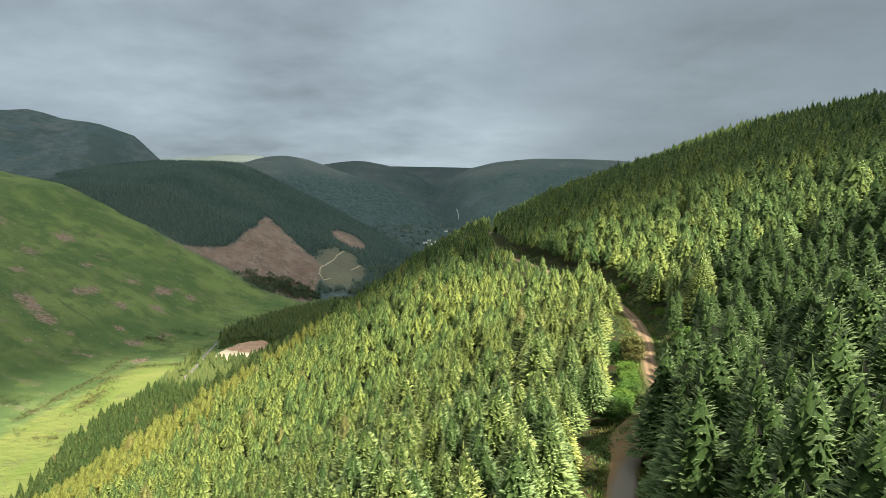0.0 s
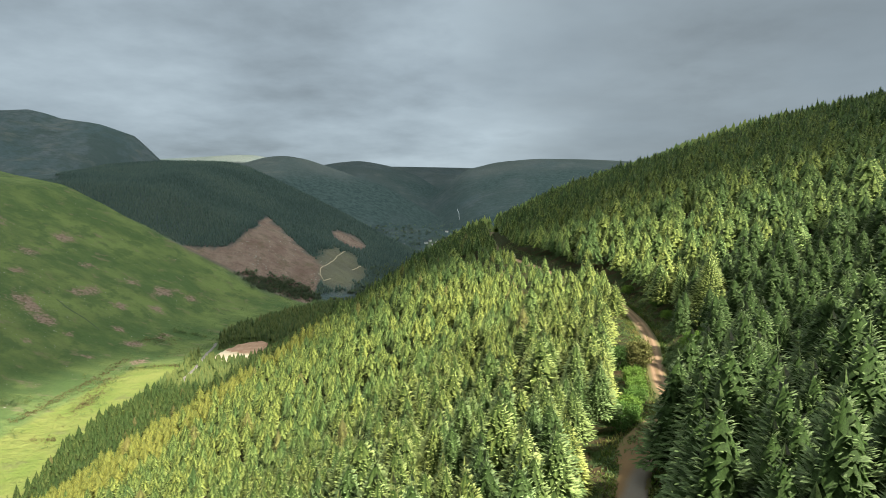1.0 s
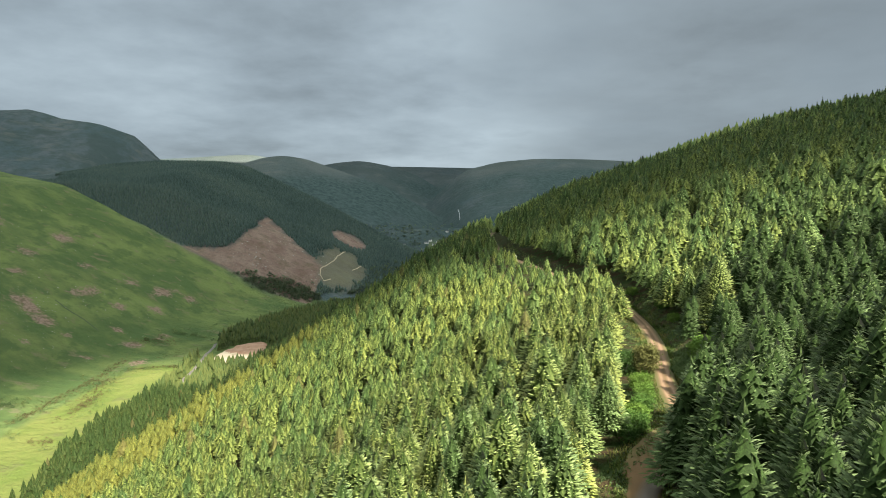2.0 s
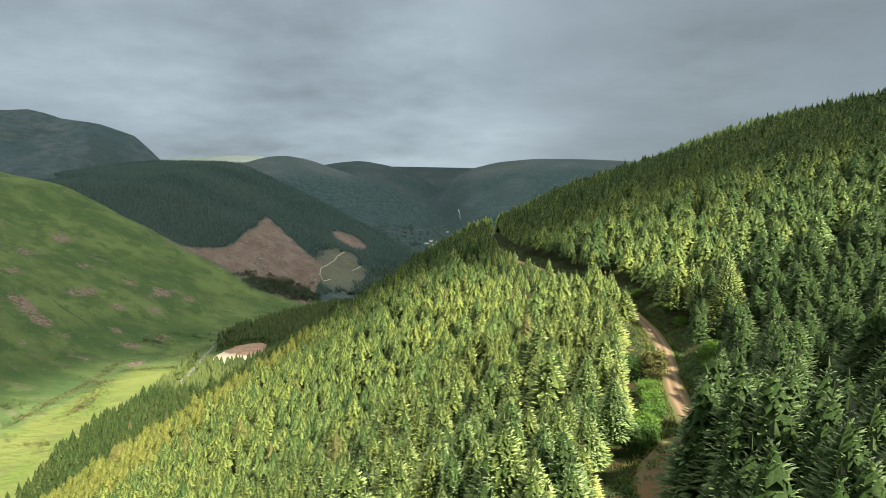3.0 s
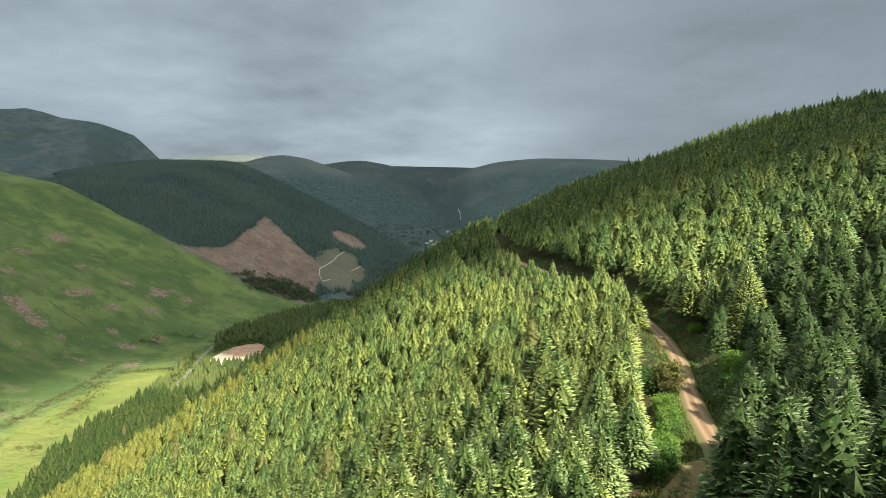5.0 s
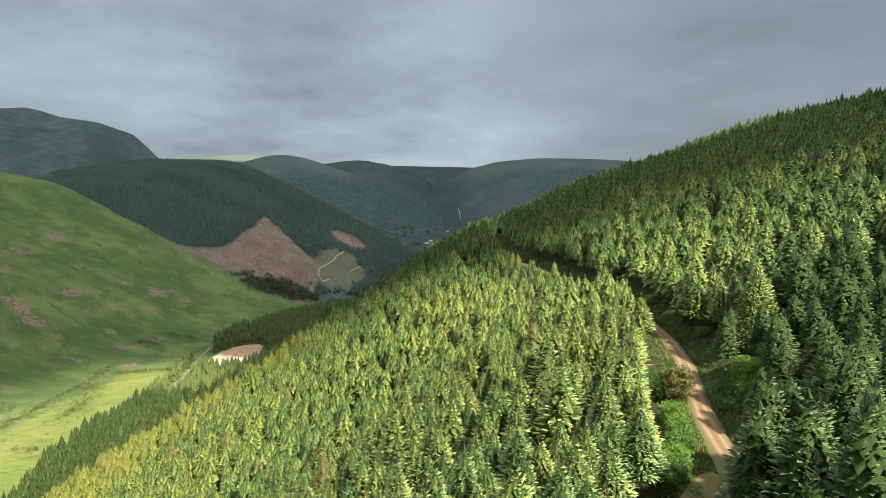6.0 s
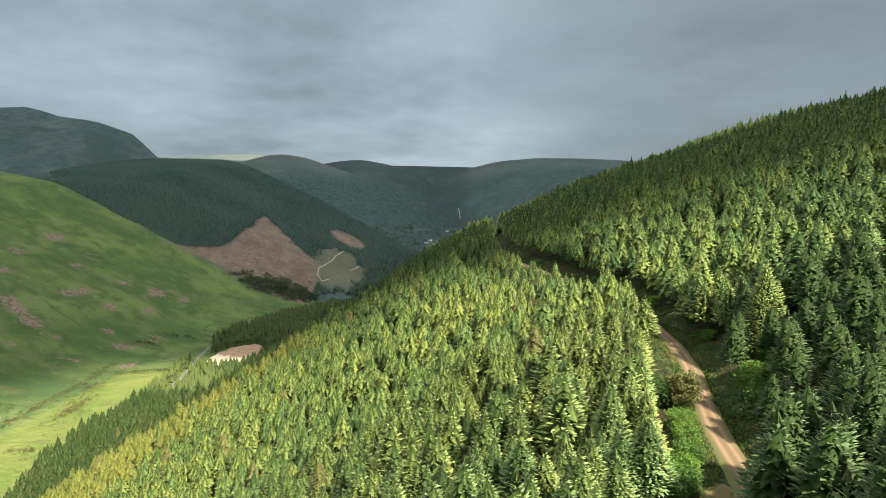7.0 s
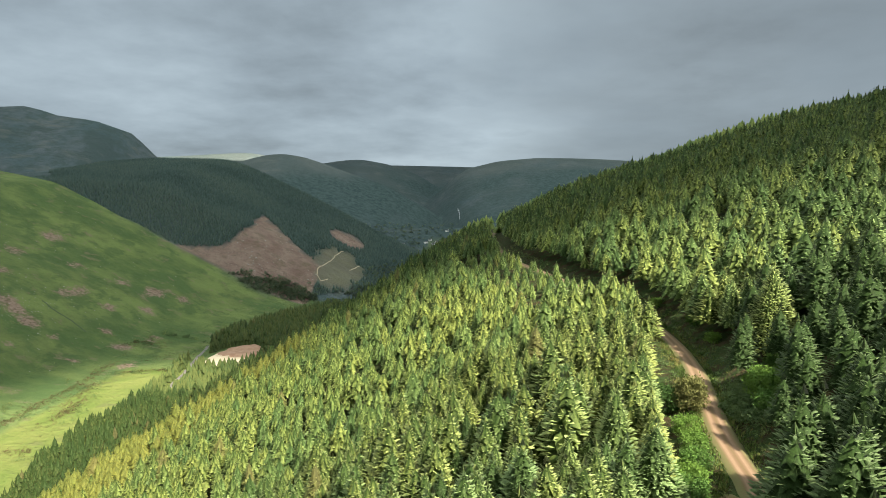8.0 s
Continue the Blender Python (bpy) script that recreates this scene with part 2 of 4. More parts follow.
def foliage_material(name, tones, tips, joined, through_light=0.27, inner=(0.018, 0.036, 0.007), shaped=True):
    """Needles or leaves: each tree has its tone, and the shoots' tips carry paler fresh growth."""
    m, t, b = material(name)
    if joined:
        tone = attr(t, "tone")
    else:
        n = t.nodes.new("ShaderNodeObjectInfo")
        tone = n.outputs["Random"]
    p = position(t)
    speck = noise_tex(t, p, 1.4, 3, 0.6)
    places = [k / (len(tones) - 1) * 0.95 for k in range(len(tones))]
    c = ramp(t, tone, list(zip(places, tones)))
    # lowest tones get dim tips too, for the spruces painted as shaded
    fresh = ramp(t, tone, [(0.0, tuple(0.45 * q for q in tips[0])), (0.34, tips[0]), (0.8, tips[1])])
    # dull old inner needles and twigs, coloured darker still for the shade inside the crown
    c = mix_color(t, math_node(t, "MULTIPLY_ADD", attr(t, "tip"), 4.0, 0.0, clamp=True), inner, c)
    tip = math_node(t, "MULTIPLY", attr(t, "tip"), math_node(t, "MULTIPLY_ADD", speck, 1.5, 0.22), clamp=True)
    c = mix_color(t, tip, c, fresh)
    face = t.nodes.new("ShaderNodeAttribute")
    face.attribute_name = "facing"
    turn = t.nodes.new("ShaderNodeVectorTransform")
    turn.vector_type, turn.convert_from, turn.convert_to = "NORMAL", "OBJECT", "WORLD"
    link(t, face.outputs["Vector"], turn.inputs[0])
    if shaped:
        link(t, turn.outputs[0], b.inputs["Normal"])
    grain = noise_tex(t, p, 5.5, 3, 0.7)
    c = mix_color(t, 1.0, c, ramp(t, grain, [(0.33, 0.6), (0.50, 0.97), (0.66, 1.35)]), "MULTIPLY")
    rust = ramp(t, tone, [(0.978, 0.0), (0.988, 0.4)])
    c = mix_color(t, rust, c, (0.13, 0.10, 0.045))
    link(t, c, b.inputs["Base Color"])
    b.inputs["Roughness"].default_value = 0.7
    b.inputs["Specular IOR Level"].default_value = 0.12
    tr = t.nodes.new("ShaderNodeBsdfTranslucent")
    link(t, c, tr.inputs[0])
    mx = t.nodes.new("ShaderNodeMixShader")
    mx.inputs[0].default_value = through_light
    link(t, b.outputs[0], mx.inputs[1]), link(t, tr.outputs[0], mx.inputs[2])
    link(t, mx.outputs[0], t.nodes["Material Output"].inputs[0])
    return m


def bark_material():
    m, t, b = material("bark")
    n = noise_tex(t, position(t), 6.0, 4)
    link(t, mix_color(t, n, (0.06, 0.045, 0.032), (0.14, 0.115, 0.09)), b.inputs["Base Color"])
    b.inputs["Roughness"].default_value = 0.9
    return m


def gravel_material(name, low, high, worn):
    m, t, b = material(name)
    p = position(t)
    a, s = noise_tex(t, p, 0.25, 5, 0.6), noise_tex(t, p, 3.0, 5, 0.7)
    rut = attr(t, "rut")
    c = mix_color(t, a, low, high)
    c = mix_color(t, math_node(t, "MULTIPLY", rut, math_node(t, "MULTIPLY_ADD", s, 0.8, 0.5), clamp=True), c, worn)
    verge = attr(t, "verge")
    c = mix_color(t, math_node(t, "MULTIPLY", verge, math_node(t, "MULTIPLY_ADD", s, 1.2, 0.2), clamp=True), c, (0.075, 0.085, 0.022))
    link(t, c, b.inputs["Base Color"])
    b.inputs["Roughness"].default_value = 0.92
    bumped(t, b, s, 0.5, 0.05)
    return m


GROUND, BARK = ground_material(), bark_material()
GRAVEL = gravel_material("gravel_track", (0.070, 0.037, 0.016), (0.112, 0.062, 0.028), (0.168, 0.108, 0.064))
LAYBY = gravel_material("muddy_gravel", (0.072, 0.040, 0.014), (0.128, 0.072, 0.026), (0.095, 0.084, 0.074))
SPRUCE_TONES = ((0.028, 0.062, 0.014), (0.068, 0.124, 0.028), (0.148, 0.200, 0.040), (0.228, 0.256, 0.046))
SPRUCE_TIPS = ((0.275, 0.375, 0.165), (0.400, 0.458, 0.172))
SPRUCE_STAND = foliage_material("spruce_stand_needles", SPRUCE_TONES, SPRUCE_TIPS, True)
# needle colours tinted blue-grey to carry the haze of the far hill
FAR_STAND = foliage_material("hazed_conifer_needles", ((0.038, 0.068, 0.066), (0.056, 0.090, 0.083), (0.076, 0.108, 0.092)), ((0.076, 0.118, 0.105), (0.10, 0.138, 0.108)), True)
PINE_STAND = foliage_material("dark_conifer_needles", ((0.036, 0.060, 0.022), (0.056, 0.082, 0.026), (0.084, 0.100, 0.030)), ((0.076, 0.115, 0.04), (0.12, 0.145, 0.042)), True)
LARCH_STAND = foliage_material("olive_foliage", ((0.130, 0.162, 0.036), (0.155, 0.184, 0.040), (0.185, 0.200, 0.044)), ((0.30, 0.31, 0.070), (0.36, 0.34, 0.078)), True, 0.3, (0.085, 0.095, 0.022))
LEAVES = foliage_material("shrub_leaves", ((0.045, 0.090, 0.022), (0.065, 0.130, 0.026), (0.095, 0.165, 0.028)), ((0.09, 0.17, 0.04), (0.15, 0.25, 0.05)), False, 0.35, (0.03, 0.05, 0.015), False)
BUSH_LEAVES = foliage_material("dark_bush_leaves", ((0.040, 0.058, 0.018), (0.055, 0.075, 0.022), (0.075, 0.085, 0.026)), ((0.12, 0.13, 0.045), (0.17, 0.16, 0.055)), False, 0.2, (0.02, 0.03, 0.01), False)
RUSH = foliage_material("rush_tufts", ((0.060, 0.060, 0.022), (0.085, 0.072, 0.030), (0.115, 0.090, 0.042)), ((0.11, 0.10, 0.042), (0.15, 0.125, 0.055)), True, 0.2, (0.05, 0.05, 0.02), False)
SCRUB = foliage_material("scrub_leaves", ((0.070, 0.115, 0.050), (0.095, 0.145, 0.052), (0.140, 0.160, 0.060)), ((0.13, 0.19, 0.075), (0.20, 0.23, 0.08)), True, 0.4, (0.05, 0.075, 0.035), False)
BROADLEAF = foliage_material("broadleaf_wood", ((0.095, 0.142, 0.082), (0.118, 0.162, 0.086), (0.145, 0.176, 0.088)), ((0.13, 0.18, 0.10), (0.16, 0.20, 0.105)), True, 0.45, (0.085, 0.125, 0.07))
GRASS = foliage_material("grass_blades", ((0.05, 0.09, 0.02), (0.09, 0.12, 0.03), (0.16, 0.13, 0.05)), ((0.11, 0.16, 0.04), (0.22, 0.19, 0.07)), True, 0.3, (0.05, 0.07, 0.02), False)


def plain(name, a, b, scale, rough=0.9, metal=0.0):
    """A mottled surface of two colours."""
    m, t, sh = material(name)
    p = position(t)
    n = math_node(t, "MULTIPLY_ADD", noise_tex(t, p, scale, 5, 0.65), 2.2, -0.6, clamp=True)
    link(t, mix_color(t, n, a, b), sh.inputs["Base Color"])
    sh.inputs["Roughness"].default_value, sh.inputs["Metallic"].default_value = rough, metal
    return m


SAND = plain("pit_sand", (0.36, 0.27, 0.175), (0.58, 0.49, 0.36), 0.09)
EARTH = plain("pit_earth", (0.20, 0.105, 0.062), (0.36, 0.23, 0.15), 0.1)
PALE_TRACK = plain("pale_track", (0.27, 0.215, 0.14), (0.38, 0.32, 0.22), 0.05)
STONE = plain("pale_stone", (0.20, 0.19, 0.17), (0.36, 0.34, 0.31), 0.8)
WHITEWASH = plain("whitewash", (0.62, 0.60, 0.56), (0.78, 0.77, 0.74), 0.4)
SLATE = plain("slate_roof", (0.07, 0.075, 0.085), (0.13, 0.13, 0.14), 0.6, 0.6)
FOAM = plain("falling_water", (0.26, 0.28, 0.29), (0.42, 0.44, 0.45), 0.05, 0.4)
RIVER = plain("river_gravel", (0.06, 0.058, 0.052), (0.16, 0.14, 0.12), 0.06, 0.6)
CAR_PAINT = plain("white_car_paint", (0.72, 0.72, 0.71), (0.80, 0.80, 0.79), 2.0, 0.25)
CAR_GLASS = plain("tinted_car_glass", (0.015, 0.018, 0.02), (0.03, 0.033, 0.036), 1.0, 0.08)
RUBBER = plain("tyre_rubber", (0.015, 0.015, 0.015), (0.03, 0.03, 0.03), 8.0, 0.85)
LAMP_RED = plain("tail_lamp", (0.30, 0.02, 0.02), (0.36, 0.03, 0.03), 5.0, 0.2)


# ---- mesh helpers ----
def mesh_from(name, verts, tris, mat, attrs=None, smooth=False):
    verts, tris = np.ascontiguousarray(verts, np.float32), np.ascontiguousarray(tris, np.int32)
    k = tris.shape[1]
    me = bpy.data.meshes.new(name)
    me.vertices.add(len(verts)), me.loops.add(tris.size), me.polygons.add(len(tris))
    me.vertices.foreach_set("co", verts.ravel())
    me.loops.foreach_set("vertex_index", tris.ravel())
    me.polygons.foreach_set("loop_start", np.arange(0, tris.size, k, dtype=np.int32))
    if smooth:
        me.polygons.foreach_set("use_smooth", np.ones(len(tris), bool))
    for key, value in (attrs or {}).items():
        value = np.ascontiguousarray(value, np.float32)
        if value.ndim == 2:
            me.attributes.new(key, "FLOAT_VECTOR", "POINT").data.foreach_set("vector", value.ravel())
        else:
            me.attributes.new(key, "FLOAT", "POINT").data.foreach_set("value", value)
    me.materials.append(mat)
    me.update()
    me.validate()
    return me


def part(name, data, parent, label=""):
    ob = new(name, data)
    ob.parent = parent
    return tagged(ob, label)


# ---- ground ----
def build_ground():
    xs = graded(-4900, -440, 420, 4900, 7.0, 1.05)
    xs = np.unique(np.concatenate([xs, np.arange(-24, 84, 1.75)]))
    ys = graded(-4900, -20, 640, 4900, 6.0, 1.03)
    gx, gy = np.meshgrid(xs, ys)
    gz = terrain(gx, gy)
    n, k = gx.shape
    idx = np.arange(n * k).reshape(n, k)
    quads = np.stack([idx[:-1, :-1], idx[:-1, 1:], idx[1:, 1:], idx[1:, :-1]], -1).reshape(-1, 4)
    x, y, z = gx.ravel(), gy.ravel(), gz.ravel()
    near = near_hill(x, y)
    on_near = np.clip((near - smax(floor_z(y), left_spur(x, y), 5) + 2) / 4, 0, 1) * (y < 1100)
    spur = np.clip((left_spur(x, y) - forest_hill(x, y) + 4) / 8, 0, 1) * (x < -100) * (y < 1250)
    flat = np.clip((floor_z(y) + 9 - z) / 6, 0, 1) * (1 - on_near) * (y < 1120)
    spur = np.maximum(spur * (1 - on_near), flat)
    spur = np.where((y < 1040) & (x < -150), np.maximum(spur, 1 - on_near), spur)
    cut = clearcut_mask(x, y)
    meadow = flat * np.clip((x + 350 + 14 * fbm(x, y, 30, 44)) / 7, 0, 1) * np.clip((670 - y + 20 * fbm(x, y, 40, 45)) / 12, 0, 1)
    spur = np.maximum(spur, 0.45 * logged_mask(x, y))
    cut = np.maximum(cut, 0.4 * logged_mask(x, y))
    scar = np.zeros(len(x))
    for cx, cy, rx, ry in SCARS:
        scar = np.maximum(scar, 1.25 - np.hypot((x - cx) / rx, (y - cy) / ry) / 1.3)
    scar = np.clip(scar, 0, 1)
    me = mesh_from("ground", np.stack([x, y, z], -1), quads, GROUND, {"upland_haze": np.clip((z - 250) / 180, 0, 0.75) * (y > 2600) * np.clip(0.6 + fbm(x, y, 300, 42), 0, 1), "pasture": spur, "wooded": np.clip(0.75 + 3.2 * fbm(x, y, 260, 47) - np.clip((z - 330) / 120, 0, 2), 0, 1) * (y > 1750) * (x > -1000), "scar": scar, "field": np.maximum(meadow, 0.45 * (np.hypot((x + 25) / 52, (y - 2185) / 40) < 1)), "cut": cut, "litter": on_near}, True)
    return tagged(new("ground", me), "grassy valley floor and moorland hillsides reaching the horizon", "ground", kind="structure")


# centre and reach of the bare patches on the pasture
SCARS = ((-505, 704, 13, 9), (-488, 697, 14, 11), (-470, 690, 14, 13), (-479, 805, 11, 14), (-487, 781, 8, 8), (-426, 898, 13, 20), (-410, 838, 10, 14), (-394, 922, 10, 14), (-572, 817, 12, 12), (-412, 748, 8, 8), (-580, 901, 16, 18), (-380, 727, 9, 12), (-367, 770, 7, 12), (-352, 677, 7, 16), (-530, 640, 8, 6), (-455, 640, 7, 7), (-440, 800, 9, 9), (-520, 860, 9, 12), (-462, 880, 10, 12), (-438, 690, 6, 7), (-545, 760, 9, 8), (-400, 660, 6, 6), (-610, 760, 10, 9), (-640, 860, 12, 12))


def clearcut_mask(x, y):
    """Felled ground on the far hill: one large coupe and a small one above the track."""
    w = 22 * fbm(x, y, 50, 41) + 14 * fbm(x, y, 14, 43)
    edge = np.interp(y, (1060, 1090, 1135, 1204, 1330, 1420), (-495, -474, -420, -400, -404, -424))
    inside = np.minimum(np.minimum(x - edge, 0.78 * (1346 - 0.79 * (x + 396) - y)), np.minimum(y - 1070, -246 - x)) + 0.6 * w
    c = np.hypot((x + 238 - 0.1 * (y - 1490)) / 42, (y - 1490) / 58) + w / 80
    return np.clip(np.maximum(inside / 6, (1 - c) * 5), 0, 1)


def logged_mask(x, y):
    """Older felled ground, green again, round the winding tracks."""
    w = 26 * fbm(x, y, 60, 41) + 14 * fbm(x, y, 14, 43)
    return np.clip((1 - np.hypot((x + 222) / 58, (y - 1290) / 150) + w / 30) * 3, 0, 1)


build_ground()


# ---- road ----
def build_road():
    ys = np.concatenate([np.arange(-60, 40, 4.0), np.arange(40, 360, 1.0), np.arange(360, 600, 4.0)])
    cols = np.array([-2.7, -1.8, -1.4, -1.1, -0.75, -0.42, 0.0, 0.42, 0.75, 1.1, 1.4, 1.8, 2.7])
    rut = np.array([0, 0.0, 0.25, 0.8, 1, 0.35, 0.0, 0.35, 1, 0.8, 0.25, 0.0, 0])
    verge = np.array([1, 0.7, 0.2, 0, 0, 0, 0.25, 0, 0, 0, 0.2, 0.7, 1])
    cx = road_x(ys)
    dx = np.gradient(cx, ys)
    nrm = np.stack([1 / np.sqrt(1 + dx ** 2), -dx / np.sqrt(1 + dx ** 2)], -1)
    width = 0.78 + 0.25 * fbm(ys, ys * 0, 9, 51)
    px = cx[:, None] + nrm[:, :1] * cols * width[:, None]
    py = ys[:, None] + nrm[:, 1:] * cols * width[:, None]
    pz = np.maximum(terrain(px, py), road_z(py)) + 0.12 - 0.07 * rut + 0.05 * fbm(px, py, 1.5, 52)
    pz[:, 0] -= 0.5
    pz[:, -1] -= 0.5
    n, k = px.shape
    idx = np.arange(n * k).reshape(n, k)
    quads = np.stack([idx[:-1, :-1], idx[:-1, 1:], idx[1:, 1:], idx[1:, :-1]], -1).reshape(-1, 4)
    me = mesh_from("road", np.stack([px, py, pz], -1).reshape(-1, 3), quads, GRAVEL, {"rut": np.tile(rut, n), "verge": np.tile(verge, n)}, True)
    return tagged(new("road", me), "rutted reddish gravel forest track with grassy verges", "road", kind="structure")


build_road()


def build_layby():
    gx, gy = np.meshgrid(np.linspace(-9.0, 3.0, 28), np.linspace(46, 102, 62))
    px = road_x(gy) + gx
    ragged = 1.6 * fbm(px, gy, 4, 55)
    edge = np.clip((-gx - 2.2 - layby(gy) + ragged) / 1.2, 0, 1) + np.clip((gx - 1.7 + ragged) / 0.8, 0, 1) + np.clip((gy - 96 + 4 * ragged) / 4, 0, 1)
    edge = np.minimum(edge + np.clip((gx + 2.1 + ragged) / 0.8, 0, 1) * np.clip((gy - 86) / 3, 0, 1), 1)
    z = (np.maximum(terrain(px, gy), road_z(gy)) + 0.20 + 0.06 * fbm(px, gy, 2.0, 53)) * (1 - edge) + (terrain(px, gy) - 0.9) * edge
    n, k = gx.shape
    idx = np.arange(n * k).reshape(n, k)
    quads = np.stack([idx[:-1, :-1], idx[:-1, 1:], idx[1:, 1:], idx[1:, :-1]], -1).reshape(-1, 4)
    worn = np.clip(2.4 * (1.0 - np.hypot((gx - 0.4) / 2.3, (gy - 68) / 17)) + 0.8 * fbm(px, gy, 3, 56), 0, 1)
    turf = np.clip(edge * 2 + 1.3 * fbm(px, gy, 4, 54) + 0.15 * np.clip(-gx - 2, 0, 3), 0, 1) * (1 - worn)
    me = mesh_from("turning_place", np.stack([px, gy, z], -1).reshape(-1, 3), quads, LAYBY, {"rut": worn.ravel(), "verge": turf.ravel()}, True)
    return tagged(new("turning_place", me), "muddy turning place of grey and brown gravel beside the track", "road", kind="structure")


# ---- conifers ----
def finish(V, T, P, N):
    """Arrays, with every triangle wound so that it faces the way its foliage does."""
    V, T, P, N = np.array(V, float), np.array(T), np.array(P, float), np.array(N, float)
    N /= np.linalg.norm(N, axis=1, keepdims=True)
    a, b, c = V[T[:, 0]], V[T[:, 1]], V[T[:, 2]]
    flip = (np.cross(b - a, c - a) * N[T].mean(1)).sum(1) < 0
    T[flip] = T[flip][:, ::-1]
    return V, T, P, N


def conifer(rng, tiers, tips, sprays, size, height=12.0, radius=4.0, low=0.16):
    """A spruce crown, a full cone: ragged tiers of boughs one above another, feathered with many short sprays of needles.
    tips: bough ends to each metre of a tier's radius. Returns vertices, triangles, tip values and the directions in which the foliage faces."""
    V, T, P, N = [], [], [], []
    up = np.array((0, 0, 1.0))
    wave = rng.uniform(0, 6.283, 3)
    fine = sprays > 250

    def reach(f, az):
        lump = 1 + 0.11 * math.sin(2 * az + wave[0]) + 0.07 * math.sin(5 * az + 9 * f + wave[1])
        return (radius * (1 - f) ** 0.80 + 0.08) * lump
    for i in range(tiers):
        f = low * 0.8 + (0.84 - low * 0.8) * ((i + 0.2) / tiers) ** 0.92
        z, r0 = height * (0.02 + 0.95 * f), reach(f, wave[2] + i)
        n = 2 * max(4, round(tips * r0 + 2))
        turn = rng.random() * 6.283
        k = len(V)
        # low tip values darken the tiers' colour, for the shade between boughs
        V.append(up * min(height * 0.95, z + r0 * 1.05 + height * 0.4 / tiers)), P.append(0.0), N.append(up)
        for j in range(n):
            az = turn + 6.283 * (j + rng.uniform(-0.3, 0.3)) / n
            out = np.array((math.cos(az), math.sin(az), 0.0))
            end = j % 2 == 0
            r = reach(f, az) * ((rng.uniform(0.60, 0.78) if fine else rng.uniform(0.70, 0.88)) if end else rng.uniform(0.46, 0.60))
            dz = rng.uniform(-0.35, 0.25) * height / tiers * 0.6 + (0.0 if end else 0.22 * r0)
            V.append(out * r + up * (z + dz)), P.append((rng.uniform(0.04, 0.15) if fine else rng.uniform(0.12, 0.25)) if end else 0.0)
            N.append(out * 0.72 + up * (0.60 + rng.uniform(-0.25, 0.25)) + np.array((-out[1], out[0], 0.0)) * rng.uniform(-0.3, 0.3))
        for j in range(n):
            T.append((k, k + 1 + j, k + 1 + (j + 1) % n))
    for i in range(sprays):
        u = (i + rng.random()) / sprays
        # as many sprays on each patch of the cone's side
        f = min(0.985, 1 - math.sqrt(1 - u * 0.9996) * (1 - low) + rng.uniform(-0.01, 0.01))
        az = i * 2.39996 + rng.uniform(-0.5, 0.5)
        r = reach(f, az) * rng.uniform(0.84, 1.08)
        ln = min(r, size * rng.uniform(0.7, 1.3) * (0.6 + 0.55 * (1 - f)))
        z = height * (0.02 + 0.95 * f)
        out, side = np.array((math.cos(az), math.sin(az), 0.0)), np.array((-math.sin(az), math.cos(az), 0.0))
        lift = -0.05 + 0.8 * f + rng.uniform(-0.3, 0.35)
        roll = rng.uniform(-0.6, 0.6)
        flat = side * math.cos(roll) + up * math.sin(roll)
        half = ln * rng.uniform(0.13, 0.21) * (1.0 if fine else 1.25)
        spread = 1.0 if fine else 0.7
        facing = out * 0.72 + up * 0.60 + side * rng.uniform(-0.4, 0.4) * spread + up * rng.uniform(-0.3, 0.3) * spread
        base = out * (r - ln) + up * (z - ln * lift * 0.6)
        way = out + up * lift + side * rng.uniform(-0.4, 0.4)
        tip, mid = base + way * ln, base + way * ln * 0.55 + up * 0.08 * ln
        k = len(V)
        # tip values rise up the crown, so top sprays are paler than low ones
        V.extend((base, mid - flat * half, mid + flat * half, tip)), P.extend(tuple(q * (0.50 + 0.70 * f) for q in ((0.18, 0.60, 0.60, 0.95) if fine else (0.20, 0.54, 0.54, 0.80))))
        N.extend((facing, facing - side * 0.25, facing + side * 0.25, facing + up * 0.15))
        T.extend(((k, k + 1, k + 2), (k + 1, k + 3, k + 2)))
    # the leading shoot
    for a in (0.0, 2.1, 4.2):
        k = len(V)
        o = np.array((math.cos(a), math.sin(a), 0))
        V.extend((o * 0.30 + up * height * 0.94, -o * 0.12 + up * height * 0.94, up * height)), P.extend((0.3, 0.3, 0.6))
        N.extend([o + np.array((0, 0, 0.6))] * 3), T.append((k, k + 1, k + 2))
    return finish(V, T, P, N)


def skirt_conifer(rng, layers, ring, height=11.5, radius=3.35):
    """A very distant spruce: jagged skirts of boughs one above another."""
    V, T, P, N = [], [], [], []
    for i in range(layers):
        f = i / layers
        top = height * min(1.0, 0.12 + 0.95 * (f + 1.15 / layers))
        low = height * (0.06 + 0.88 * f)
        r = radius * (1 - f) ** 0.85
        k = len(V)
        V.append((rng.uniform(-0.1, 0.1), rng.uniform(-0.1, 0.1), top)), P.append(0.25 if i == layers - 1 else 0.10), N.append((0, 0, 1.0))
        a0 = rng.random() * 6.28
        for j in range(ring):
            a = a0 + 6.283 * j / ring
            q = r * (rng.uniform(0.95, 1.25) if j % 2 else rng.uniform(0.5, 0.75))
            V.append((math.cos(a) * q, math.sin(a) * q, low + (rng.uniform(-0.5, 0.2) if j % 2 else rng.uniform(0.1, 0.9)))), P.append(0.24 if j % 2 else 0.08)
            N.append((math.cos(a), math.sin(a), 0.7))
        for j in range(ring):
            T.append((k, k + 1 + j, k + 1 + (j + 1) % ring))
    return finish(V, T, P, N)


